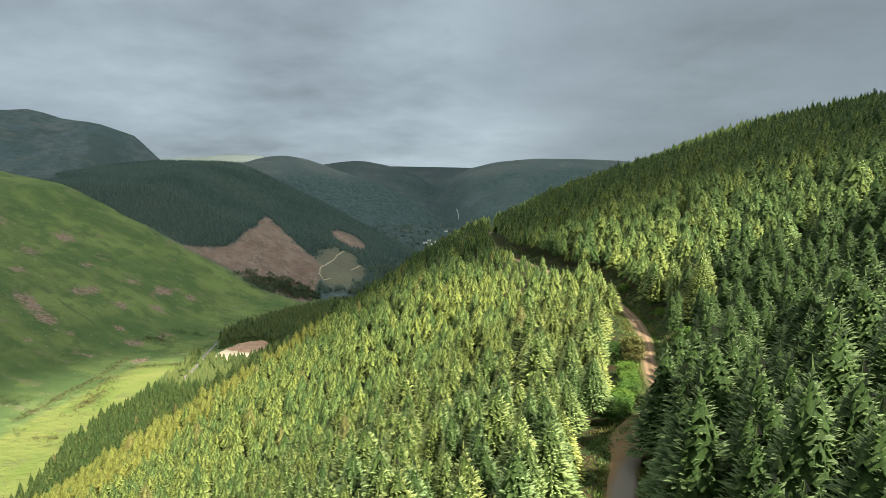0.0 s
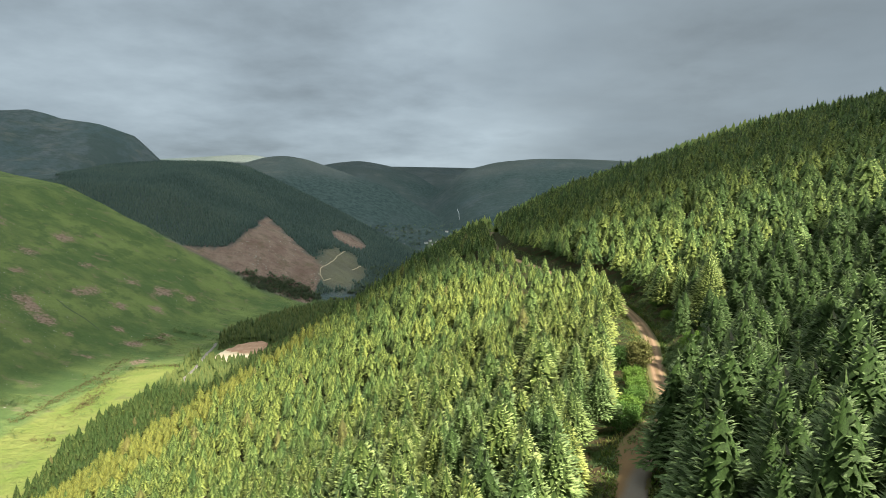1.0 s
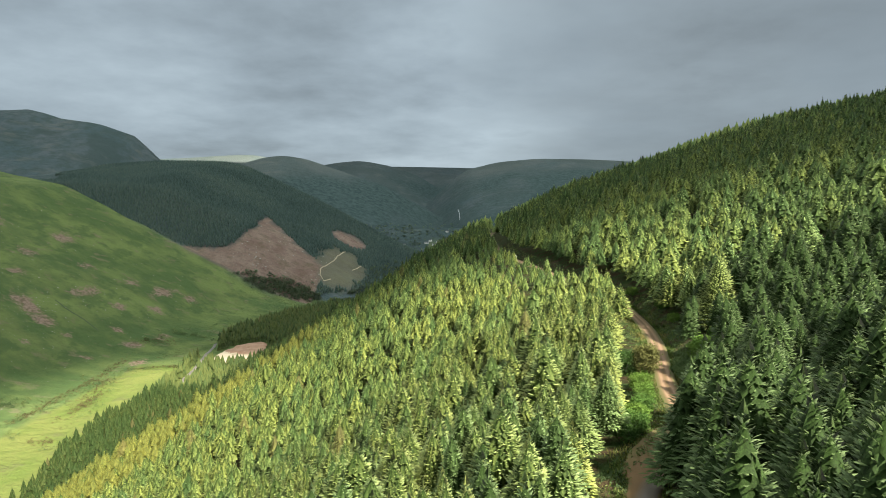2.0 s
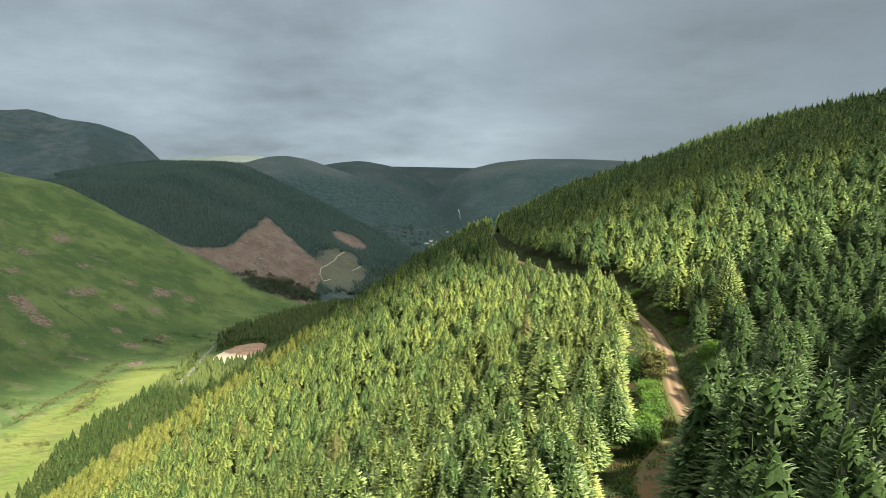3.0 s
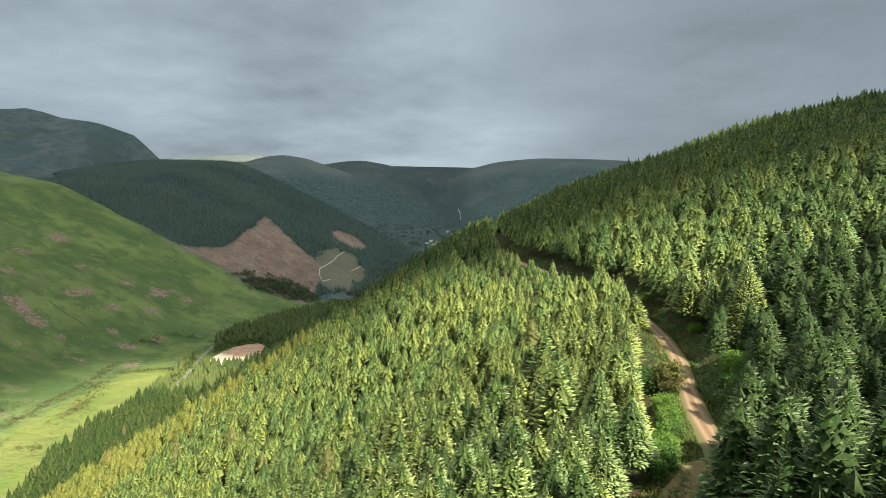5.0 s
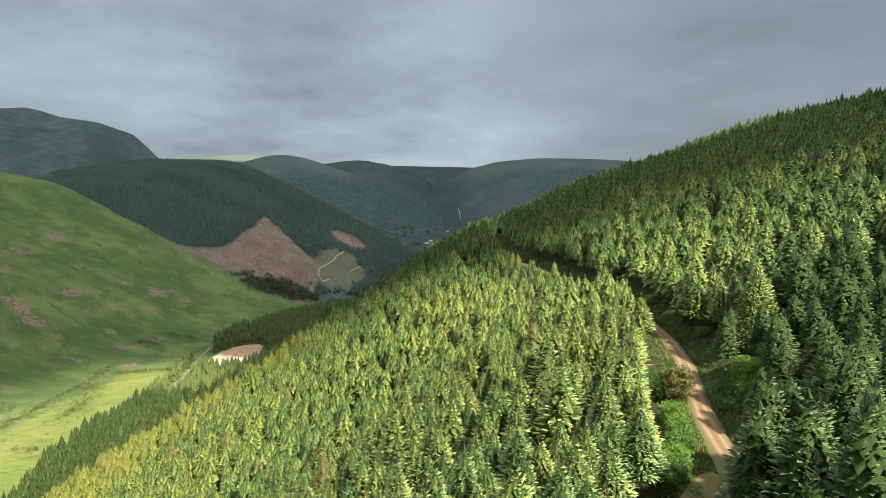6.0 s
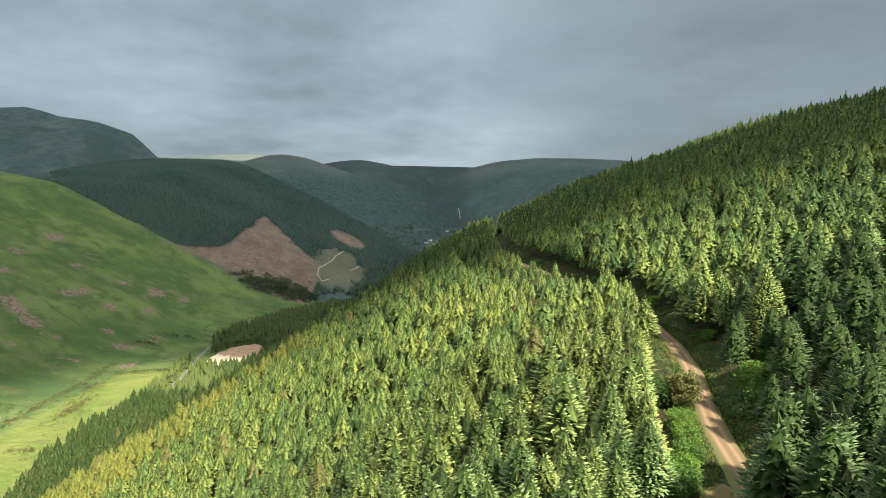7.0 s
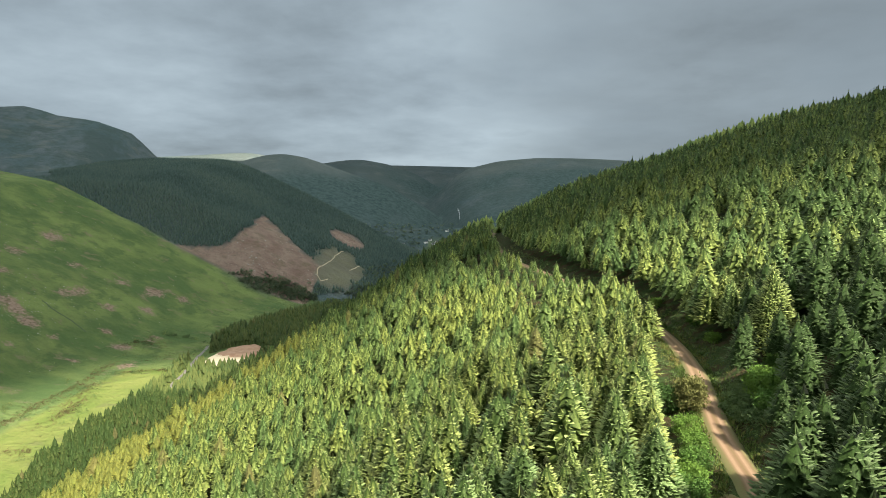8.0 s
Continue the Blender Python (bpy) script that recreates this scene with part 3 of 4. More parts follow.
def bush_form(rng, clumps, blades, height, radius, leaf=1.0):
    """A round broadleaf crown of many leaf clumps, without trunk."""
    V, T, P, N = [], [], [], []
    for i in range(clumps):
        a, u = rng.random() * 6.283, rng.random()
        zc = height * (0.16 + 0.72 * u)
        rr = radius * math.sqrt(max(0.05, 1 - ((zc / height - 0.45) / 0.6) ** 2)) * rng.uniform(0.4, 0.95)
        c = np.array((math.cos(a) * rr, math.sin(a) * rr, zc))
        face = c - np.array((0, 0, height * 0.3))
        face = face / (np.linalg.norm(face) + 1e-6) + np.array((0, 0, 0.35))
        for j in range(blades):
            d = rng.normal(size=3)
            d /= np.linalg.norm(d)
            e = np.cross(d, rng.normal(size=3))
            e /= np.linalg.norm(e) + 1e-6
            s = leaf * radius * rng.uniform(0.16, 0.34)
            k = len(V)
            o = c + rng.normal(size=3) * radius * 0.13
            V.extend((o - d * s * 0.5 - e * s * 0.3, o - d * s * 0.4 + e * s * 0.4, o + d * s * 0.6)), P.extend((0.2, 0.3, 0.8)), T.append((k, k + 1, k + 2))
            N.extend([face + rng.normal(0, 0.3, 3)] * 3)
    return finish(V, T, P, N)


def scatter(rng, x0, x1, y0, y1, gap):
    gx, gy = np.meshgrid(np.arange(x0, x1, gap), np.arange(y0, y1, gap * 0.9))
    gx = gx + (np.arange(gx.shape[0]) % 2)[:, None] * gap * 0.5
    x, y = gx.ravel() + rng.uniform(-0.38, 0.38, gx.size) * gap, gy.ravel() + rng.uniform(-0.38, 0.38, gx.size) * gap
    return x, y


def planted(rng, name, forms, x, y, scale, tone, mat, label):
    """One joined stand of many trees."""
    z = terrain(x, y) - 0.3
    pick = rng.integers(0, len(forms), len(x))
    VV, TT, PP, CC, NN, base = [], [], [], [], [], 0
    for f, (v, tr, p, nv) in enumerate(forms):
        m = np.nonzero(pick == f)[0]
        if not len(m):
            continue
        a = rng.uniform(0, 6.283, len(m))
        ca, sa = np.cos(a)[:, None], np.sin(a)[:, None]
        s = scale[m][:, None]
        w = s * rng.uniform(0.95, 1.32, len(m))[:, None]
        lean = rng.normal(0, 0.02, (2, len(m)))[:, :, None]
        vz = v[:, 2] * s
        vx, vy = (v[:, 0] * ca - v[:, 1] * sa) * w + lean[0] * vz, (v[:, 0] * sa + v[:, 1] * ca) * w + lean[1] * vz
        VV.append(np.stack([vx + x[m][:, None], vy + y[m][:, None], vz + z[m][:, None]], -1).reshape(-1, 3))
        TT.append((tr[None] + (np.arange(len(m)) * len(v))[:, None, None] + base).reshape(-1, 3))
        nx, ny = nv[:, 0] * ca - nv[:, 1] * sa, nv[:, 0] * sa + nv[:, 1] * ca
        NN.append(np.stack([nx, ny, np.broadcast_to(nv[:, 2], nx.shape)], -1).reshape(-1, 3))
        PP.append(np.tile(p, len(m))), CC.append(np.repeat(tone[m], len(v)))
        base += len(m) * len(v)
    me = mesh_from(name, np.concatenate(VV), np.concatenate(TT), mat, {"tip": np.concatenate(PP), "tone": np.concatenate(CC), "facing": np.concatenate(NN)})
    return tagged(new(name, me), label, "forest", kind="stuff")


rng = np.random.default_rng(7)
build_layby()
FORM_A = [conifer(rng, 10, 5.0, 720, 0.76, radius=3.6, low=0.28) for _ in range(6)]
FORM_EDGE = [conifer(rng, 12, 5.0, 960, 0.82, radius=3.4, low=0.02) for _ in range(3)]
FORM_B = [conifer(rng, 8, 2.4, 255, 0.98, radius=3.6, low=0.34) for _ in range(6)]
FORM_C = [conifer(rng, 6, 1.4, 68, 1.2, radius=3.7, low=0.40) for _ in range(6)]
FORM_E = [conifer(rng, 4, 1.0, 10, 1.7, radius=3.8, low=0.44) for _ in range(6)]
FORM_G = [skirt_conifer(rng, 1, 6, 11.0, 2.9) for _ in range(8)]
FORM_D = [skirt_conifer(rng, 2, 6) for _ in range(6)]


def trunk_mesh(height):
    bm = bmesh.new()
    bmesh.ops.create_cone(bm, cap_ends=True, segments=7, radius1=0.16, radius2=0.05, depth=height * 0.66)
    bmesh.ops.translate(bm, vec=(0, 0, height * 0.33 - 0.3), verts=bm.verts)
    me = bpy.data.meshes.new("trunk")
    bm.to_mesh(me)
    bm.free()
    me.materials.append(BARK)
    return me


def build_forest():
    x, y = scatter(rng, -330, 460, -70, 1080, 4.45)
    dr = x - road_x(y)
    low = np.where(y < 344, road_x(y), smooth_interp(y, LOW_Y, LOW_X, 15.0))
    dl = x - low
    left, right = dl < -np.where((y > 98) & (y < 128), 9.0, np.where(y < 160, 6.8, 5.4)) - 1.0 * layby(y), dr > np.where(y > 140, 4.6, np.where(y < 93, 4.4, 4.8))
    foot = np.interp(y, (-200, 300, 360, 438, 560, 676, 860, 1000, 1080), (-240, -250, -262, -282, -280, -290, -300, -250, -190)) + 14 * fbm(x, y, 40, 64)
    bed = np.full(len(x), 99.0)
    for near in range(0, 34, 5):
        bed = np.minimum(bed, np.abs(x - 0.42 * near - np.interp(y + 0.91 * near, (596, 630, 696, 769), (-268, -274, -286, -297))) + 99 * ((y + 0.91 * near < 596) | (y + 0.91 * near > 780)))
    quarry = (bed < 3.2) | (((x + 245) / 33) ** 2 + ((y - 714) / 54) ** 2 < 1)
    keep = (left | right) & (x > foot) & ~quarry & ((y < 600) | ((x < 110) & (rng.random(len(x)) < 0.6))) & (rng.random(len(x)) > np.where((dr > 0) & (y < 125), 0.22, 0.06))
    x, y, dl, dr = x[keep], y[keep], dl[keep], dr[keep]
    patch = fbm(x, y, 45, 61) * 1.1
    tone = np.clip(np.where(rng.random(len(x)) < 0.36, 0.44, 0.76) + 0.7 * patch + rng.normal(0, 0.12, len(x)), 0, 0.96)
    tone = np.where(rng.random(len(x)) < 0.012, 1.0, tone)
    scale = np.clip(rng.normal(1.0, 0.14, len(x)) + 0.3 * fbm(x, y, 30, 62), 0.5, 1.4)
    yb = np.interp(x, (-260, -147, -64, -25, 10, 30, 60), (325, 308, 325, 430, 640, 640, 640)) + 22 * fbm(x, y, 40, 63)
    stand = np.where(y < yb, np.where((y > yb - np.interp(x, (-240, -60), (85, 30))) & (x < -62) & (rng.random(len(x)) < 0.85), 1, 0), 2)
    # low hollow of dark trees amid the bright stand
    dip = np.hypot((x - 8.5) / 8.0, (y - 129) / 11) < 1
    tone, scale = np.where(dip, 0.03 * rng.random(len(x)), tone), np.where(dip, scale * 0.74, scale)
    scale = np.where((dl < 0) & (dl > -26) & (y > 190) & (y < 300), scale * 0.62, scale)
    tall = (dr > 5) & (y < 260)
    scale = np.where(tall, scale * np.where(y < 96, 1.2, 1.12), scale)
    # tones cut right of the track: shade on those trees put into their colour
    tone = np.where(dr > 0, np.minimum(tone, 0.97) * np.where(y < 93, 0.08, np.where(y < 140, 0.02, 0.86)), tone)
    # trees past the sight of the clearing stand clear of the big roadside spruce and the shrubs
    scale = np.where((dr > 0) & (x < 48) & (y > 93) & (y < 110), scale * 0.66, scale)
    free = np.hypot((x - 57.0), (y - 130)) < 7.0
    free |= np.hypot((x - 49.0) / 3.0, (y - 116.5) / 5.0) < 1
    ok = ~free
    x, y, dl, dr, tone, scale, stand = x[ok], y[ok], dl[ok], dr[ok], tone[ok], scale[ok], stand[ok]
    dist = np.hypot(x, np.maximum(0, y - 15))
    view = (np.abs(x) < 0.80 * y + 40) & (y > 25)
    under = (y > -25) & (y <= 25) & (np.abs(x) < 34)
    level = np.where(under, 1, np.where(~view, 3, np.where(dist < 92, 0, np.where(dist < 152, 1, np.where(dist < 300, 2, np.where(dist < 450, 4, 5))))))
    m0 = np.nonzero((stand == 0) & (level == 0))[0]
    m0 = m0[np.argsort(dist[m0])]
    single, rest = m0[:300], m0[300:]
    # the nearest trees, one by one
    steps = (0.06, 0.2, 0.34, 0.5, 0.66, 0.82, 0.95)
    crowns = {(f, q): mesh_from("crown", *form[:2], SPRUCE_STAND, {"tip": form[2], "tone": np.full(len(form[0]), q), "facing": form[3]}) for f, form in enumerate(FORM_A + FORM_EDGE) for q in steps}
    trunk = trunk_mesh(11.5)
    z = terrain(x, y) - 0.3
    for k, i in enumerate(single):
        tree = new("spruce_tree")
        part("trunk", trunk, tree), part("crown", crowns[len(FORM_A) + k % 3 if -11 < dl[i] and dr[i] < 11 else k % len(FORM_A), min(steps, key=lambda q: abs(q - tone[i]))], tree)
        w = scale[i] * rng.uniform(0.95, 1.28)
        tree.matrix_world = Matrix.Translation((x[i], y[i], z[i])) @ pose(0, 0, 0, rng.normal(0, 1.2), rng.normal(0, 1.2), rng.uniform(0, 360)) @ Matrix.Diagonal((w, w, scale[i], 1))
        tagged(tree, "young green spruce with paler fresh shoots in dense plantation", "tree", group="spruces of the plantation")
    for lv, forms in ((0, FORM_A), (1, FORM_B), (2, FORM_C), (4, FORM_E), (5, FORM_D), (3, FORM_D)):
        m = rest if lv == 0 else np.nonzero((stand == 0) & (level == lv))[0]
        if len(m):
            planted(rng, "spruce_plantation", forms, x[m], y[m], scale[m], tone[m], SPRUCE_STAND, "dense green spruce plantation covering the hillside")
    for st, mat, name, label, sc in ((1, LARCH_STAND, "larch_belt", "belt of olive yellow larches below the plantation", 1.05), (2, PINE_STAND, "dark_conifer_belt", "dark green conifers along the valley foot", 1.15)):
        for sel, forms in ((view & (y < 350), FORM_C), (view & (y >= 350) & (y < 560), FORM_E), (~view | (y >= 560), FORM_D)):
            m = np.nonzero((stand == st) & sel)[0]
            if len(m):
                planted(rng, name, forms, x[m], y[m], scale[m] * sc, tone[m], mat, label)


build_forest()


def build_far_forest():
    x, y = scatter(rng, -1500, -60, 1080, 1760, 4.6)
    f = forest_hill(x, y)
    ok = (f > left_spur(x, y) + 4) & (f > floor_z(y) + 8) & (clearcut_mask(x, y) < 0.3) & (logged_mask(x, y) < 0.1 + 0.7 * rng.random(len(x))) & (clearcut_mask(x, y) < 0.05 + 0.6 * rng.random(len(x))) & (x > -0.8 * y) & ((x > -0.60 * y + 260 * fbm(x, y, 170, 67)) | (y < np.where(x < -0.5 * y, 1290, 1185) + 60 * fbm(x, y, 60, 68)))
    x, y = x[ok], y[ok]
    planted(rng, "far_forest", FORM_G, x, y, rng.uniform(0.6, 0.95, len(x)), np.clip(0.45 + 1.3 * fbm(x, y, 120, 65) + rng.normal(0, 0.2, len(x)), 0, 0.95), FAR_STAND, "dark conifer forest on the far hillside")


build_far_forest()


# ---- shrubs, scrub and grass ----
SHRUBS = [bush_form(rng, 80, 24, 3.0, 1.7, 0.55) for _ in range(3)]
COPSE = [bush_form(rng, 12, 4, 4.6, 2.9, 1.5) for _ in range(6)]
SCRUBS = [bush_form(rng, 9, 6, 2.2, 1.5) for _ in range(4)]


def stem_mesh():
    bm = bmesh.new()
    for k in range(4):
        made = bmesh.ops.create_cone(bm, cap_ends=True, segments=5, radius1=0.06, radius2=0.02, depth=1.9)["verts"]
        bmesh.ops.translate(bm, vec=(0, 0, 0.75), verts=made)
        bmesh.ops.rotate(bm, matrix=Euler((0.35, 0, k * 1.6)).to_matrix(), verts=made)
    me = bpy.data.meshes.new("stems")
    bm.to_mesh(me)
    bm.free()
    me.materials.append(BARK)
    return me


def build_shrubs():
    crowns = [mesh_from("crown", v, t, LEAVES, {"tip": p, "facing": q}) for v, t, p, q in SHRUBS]
    stems = stem_mesh()

    v, t, p, q = bush_form(rng, 170, 26, 3.2, 1.7, 0.5)
    bush_crown = mesh_from("crown", v, t, BUSH_LEAVES, {"tip": p, "facing": q})

    def shrub(x, y, size, label, k):
        ob = new("shrub")
        part("stems", stems, ob), part("crown", crowns[k % 3] if k else bush_crown, ob)
        z = float(terrain(x, y)) - 0.15
        ob.matrix_world = Matrix.Translation((x, y, z)) @ pose(0, 0, 0, 0, 0, 71 * k) @ Matrix.Diagonal((size * 1.35, size * 1.35, size * (1.2 if k else 1.65), 1))
        tagged(ob, label, "shrub", group="shrubs beside the track")
    shrub(38.9, 119.8, 1.08, "dense dark olive bush at the edge of the gravel track", 0)
    k = 1
    for x, y, size in ((29.4, 96.4, 0.95), (30.6, 99.2, 1.0), (27.0, 93.0, 0.8), (33.0, 103.5, 0.9), (34.6, 108.0, 0.85), (35.4, 112.5, 0.9), (35.6, 121.5, 1.3), (49.0, 117.0, 1.25), (50.4, 120.6, 1.1), (47.6, 112.8, 1.0), (51.2, 115.2, 1.2), (54.6, 124.0, 0.9), (55.2, 148.0, 0.7), (57.6, 162.0, 0.9), (57.0, 186.0, 0.8)):
        shrub(x, y, size, "leafy green shrub on the verge of the forest track", k)
        k += 1
    # the big roadside spruce
    v, t, p, q = conifer(rng, 14, 5.0, 2600, 1.05, 16.5, 5.8, low=0.0)
    big = new("spruce_tree")
    part("trunk", trunk_mesh(15.0), big), part("crown", mesh_from("crown", v, t, SPRUCE_STAND, {"tip": p, "tone": np.full(len(v), 0.66), "facing": q}), big)
    big.matrix_world = pose(58.6, 133.0, float(terrain(58.6, 133.0)) - 0.3)
    tagged(big, "large broad yellow-green spruce standing beside the track", "tree", group="spruces of the plantation")
    # scrub on the valley sides, hedges and the foot of the felled ground
    xs, ys = [], []
    for (x0, y0), (x1, y1), n, w in (((-363, 474), (-350, 560), 46, 4), ((-350, 560), (-347, 644), 44, 4), ((-347, 644), (-297, 661), 40, 4), ((-337, 603), (-306, 510), 40, 4), ((-300, 435), (-288, 443), 12, 3), ((-345, 468), (-327, 450), 16, 3), ((-395, 520), (-376, 540), 40, 8), ((-330, 830), (-240, 1040), 60, 12), ((-365, 792), (-326, 806), 40, 5), ((-380, 727), (-367, 772), 16, 5), ((-480, 760), (-330, 900), 34, 60), ((-560, 700), (-400, 640), 26, 45), ((-380, 900), (-330, 960), 14, 16), ((-300, 720), (-288, 800), 30, 6), ((-395, 910), (-385, 940), 5, 6), ((-655, 905), (-640, 930), 5, 6)):
        u = rng.random(n)
        xs.append(x0 + (x1 - x0) * u + rng.normal(0, w, n)), ys.append(y0 + (y1 - y0) * u + rng.normal(0, w, n))
    x, y = np.concatenate(xs), np.concatenate(ys)
    planted(rng, "scrub", SCRUBS, x, y, np.where((x > -366) & (y < 670), 0.75, 1.0) * rng.uniform(0.6, 2.0, len(x)), rng.random(len(x)) * 0.9, SCRUB, "scattered thorn scrub and bushes in the valley")
    u = rng.random(260)
    x, y = -352 + 105 * u + rng.normal(0, 14, 260), 1078 + 45 * u + rng.normal(0, 12, 260)
    planted(rng, "copse", COPSE, x, y, rng.uniform(1.1, 2.2, 260), rng.random(260) * 0.9, BROADLEAF, "dark broadleaf copse below the felled hillside")
    a, r = rng.uniform(0, 6.283, 420), np.sqrt(rng.random(420))
    x, y = 49.2 + 4.8 * r * np.cos(a), 116.5 + 9.5 * r * np.sin(a)
    planted(rng, "bracken", SCRUBS, x, y, rng.uniform(0.4, 0.95, 420), 0.1 + 0.4 * rng.random(420), SCRUB, "low green bracken on the bank above the track")
    y = rng.uniform(50, 340, 1100)
    side = rng.choice((-1, 1), len(y))
    x = road_x(y) + side * rng.uniform(3.0, 6.2, len(y))
    planted(rng, "verge_scrub", SCRUBS, x, y, rng.uniform(0.18, 0.55, len(x)), rng.random(len(x)) * 0.95, SCRUB, "low bracken and brambles on the track verges")


def build_grass():
    y = rng.uniform(50, 200, 9000)
    side = rng.choice((-1, 1), len(y))
    x = road_x(y) + side * (1.9 + np.abs(rng.normal(0, 1.3, len(y))) + np.where(side < 0, layby(y), 0))
    z = np.maximum(terrain(x, y), road_z(y) * (np.abs(x - road_x(y)) < 2.6)) - 0.02
    h, a = rng.uniform(0.15, 0.6, len(y)), rng.uniform(0, 6.283, len(y))
    dx, dy = np.cos(a) * 0.16, np.sin(a) * 0.16
    tipx, tipy = x + rng.normal(0, 0.15, len(y)), y + rng.normal(0, 0.15, len(y))
    v = np.stack([np.stack([x - dx, y - dy, z], -1), np.stack([x + dx, y + dy, z], -1), np.stack([tipx, tipy, z + h], -1)], 1).reshape(-1, 3)
    t = np.arange(len(v)).reshape(-1, 3)
    tone = np.repeat(np.clip(0.35 + fbm(x, y, 8, 66) * 1.4 + rng.normal(0, 0.15, len(y)), 0, 0.96), 3)
    me = mesh_from("verge_grass", v, t, GRASS, {"tip": np.tile((0.1, 0.1, 0.9), len(y)), "tone": tone, "facing": np.tile((0.2, -0.5, 0.9), (len(v), 1))})
    tagged(new("verge_grass", me), "rough tufted grass along the track edges", "grass", kind="stuff")


def build_rushes():
    xs, ys = [], []
    for (x0, y0), (x1, y1), n, w in (((-359, 490), (-360, 540), 150, 3.0), ((-360, 540), (-360, 609), 170, 2.6), ((-360, 609), (-369, 680), 150, 3.0), ((-324, 512), (-327, 548), 150, 3.2), ((-327, 548), (-352, 612), 150, 4.5), ((-352, 648), (-311, 661), 70, 1.6), ((-311, 661), (-291, 656), 60, 2.0), ((-322, 449), (-298, 449), 60, 2.0), ((-345, 560), (-310, 480), 60, 9.0), ((-384, 740), (-350, 764), 120, 4.0), ((-340, 700), (-310, 740), 40, 8.0)):
        u = rng.random(n)
        xs.append(x0 + (x1 - x0) * u + rng.normal(0, w, n)), ys.append(y0 + (y1 - y0) * u + rng.normal(0, w * 1.6, n))
    x, y = np.concatenate(xs), np.concatenate(ys)
    planted(rng, "rushes", SCRUBS, x, y, rng.uniform(0.35, 0.95, len(x)), rng.random(len(x)) * 0.95, RUSH, "brown rushes and rough grass in the valley meadow")


build_shrubs()
build_rushes()
build_grass()


# ---- valley works ----
def strip(name, points, width, mat, label, category, lift=0.6, wobble=9.0):
    """A ribbon of track or water laid on the ground."""
    pts = np.array(points, float)
    seg = np.concatenate([[0], np.cumsum(np.hypot(*np.diff(pts, axis=0).T))])
    q = np.arange(0, seg[-1], 4.0)
    x, y = np.interp(q, seg, pts[:, 0]), np.interp(q, seg, pts[:, 1])
    x, y = x + wobble * fbm(q, q * 0, 30, 81), y + wobble * fbm(q, q * 0 + 50, 30, 82)
    tx, ty = np.gradient(x), np.gradient(y)
    ln = np.hypot(tx, ty) + 1e-6
    w = width * (1 + 0.5 * fbm(q, q * 0, 18, 83))
    cols = np.array((-0.5, -0.25, 0, 0.25, 0.5))
    px, py = x[:, None] - (ty / ln * w)[:, None] * cols, y[:, None] + (tx / ln * w)[:, None] * cols
    pz = terrain(px, py) + lift * np.array((-0.4, 1, 1, 1, -0.4))
    n, k = px.shape
    idx = np.arange(n * k).reshape(n, k)
    quads = np.stack([idx[:-1, :-1], idx[:-1, 1:], idx[1:, 1:], idx[1:, :-1]], -1).reshape(-1, 4)
    me = mesh_from(name, np.stack([px, py, pz], -1).reshape(-1, 3), quads, mat, None, True)
    return tagged(new(name, me), label, category, kind="structure")


strip("forest_track", [(-230, 1396), (-241, 1330), (-241, 1282), (-248, 1225), (-250, 1190), (-240, 1176), (-227, 1195)], 2.0, PALE_TRACK, "pale winding track on the felled hillside", "track")
strip("forest_track", [(-178, 1400), (-190, 1350), (-202, 1285)], 2.0, PALE_TRACK, "pale short track below the felled hillside", "track")
strip("waterfall", [(66, 2870), (70, 2780), (72, 2690)], 2.4, FOAM, "thin white waterfall at the valley head", "waterfall", 2.0)
DITCH = plain("wet_rushes", (0.035, 0.06, 0.02), (0.06, 0.09, 0.03), 0.1)
strip("ditch", [(-486, 738), (-466, 731), (-448, 731), (-425, 724)], 2.4, DITCH, "dark rushy ditch down the pasture", "ditch", 0.35, 12.0)
strip("river", [(-267, 590), (-274, 630), (-286, 696), (-297, 775)], 4.5, RIVER, "grey stony river bed beside the pit", "river")


def build_pit():
    gx, gy = np.meshgrid(np.linspace(-296, -200, 64), np.linspace(640, 780, 72))
    r = np.hypot((gx + 247 - 0.22 * (gy - 718)) / 28, (gy - 718) / 50) + 0.35 * fbm(gx, gy, 22, 91)
    inside = np.clip((1.0 - r) * 6, 0, 1)
    step1 = np.clip((gy - 672 + 0.25 * (gx + 245) + 14 * fbm(gx, gy, 25, 92)) / 6, 0, 1)
    step2 = np.clip((gy - 708 + 0.5 * (gx + 245) + 12 * fbm(gx, gy, 20, 93)) / 5, 0, 1)
    step3 = np.clip((gy - 738 + 10 * fbm(gx, gy, 16, 94)) / 5, 0, 1)
    z = terrain(gx, gy) - 2.5 + inside * (2.7 + 0.9 * step1 + 1.5 * step2 + 1.7 * step3 + 1.8 * fbm(gx, gy, 9, 95))
    n, k = gx.shape
    idx = np.arange(n * k).reshape(n, k)
    quads = np.stack([idx[:-1, :-1], idx[:-1, 1:], idx[1:, 1:], idx[1:, :-1]], -1).reshape(-1, 4)
    me = mesh_from("gravel_pit", np.stack([gx.ravel(), gy.ravel(), z.ravel()], -1), quads, SAND, None, True)
    me.materials.append(EARTH)
    mid = (step2 * (1 - 0.3 * step3)).ravel()[quads].mean(1) + 1.3 * fbm(gx, gy, 11, 96).ravel()[quads].mean(1)
    me.polygons.foreach_set("material_index", (mid > 0.30).astype(np.int32))
    tagged(new("gravel_pit", me), "terraced gravel pit of cream sand and red earth", "gravel pit", kind="structure")


build_pit()


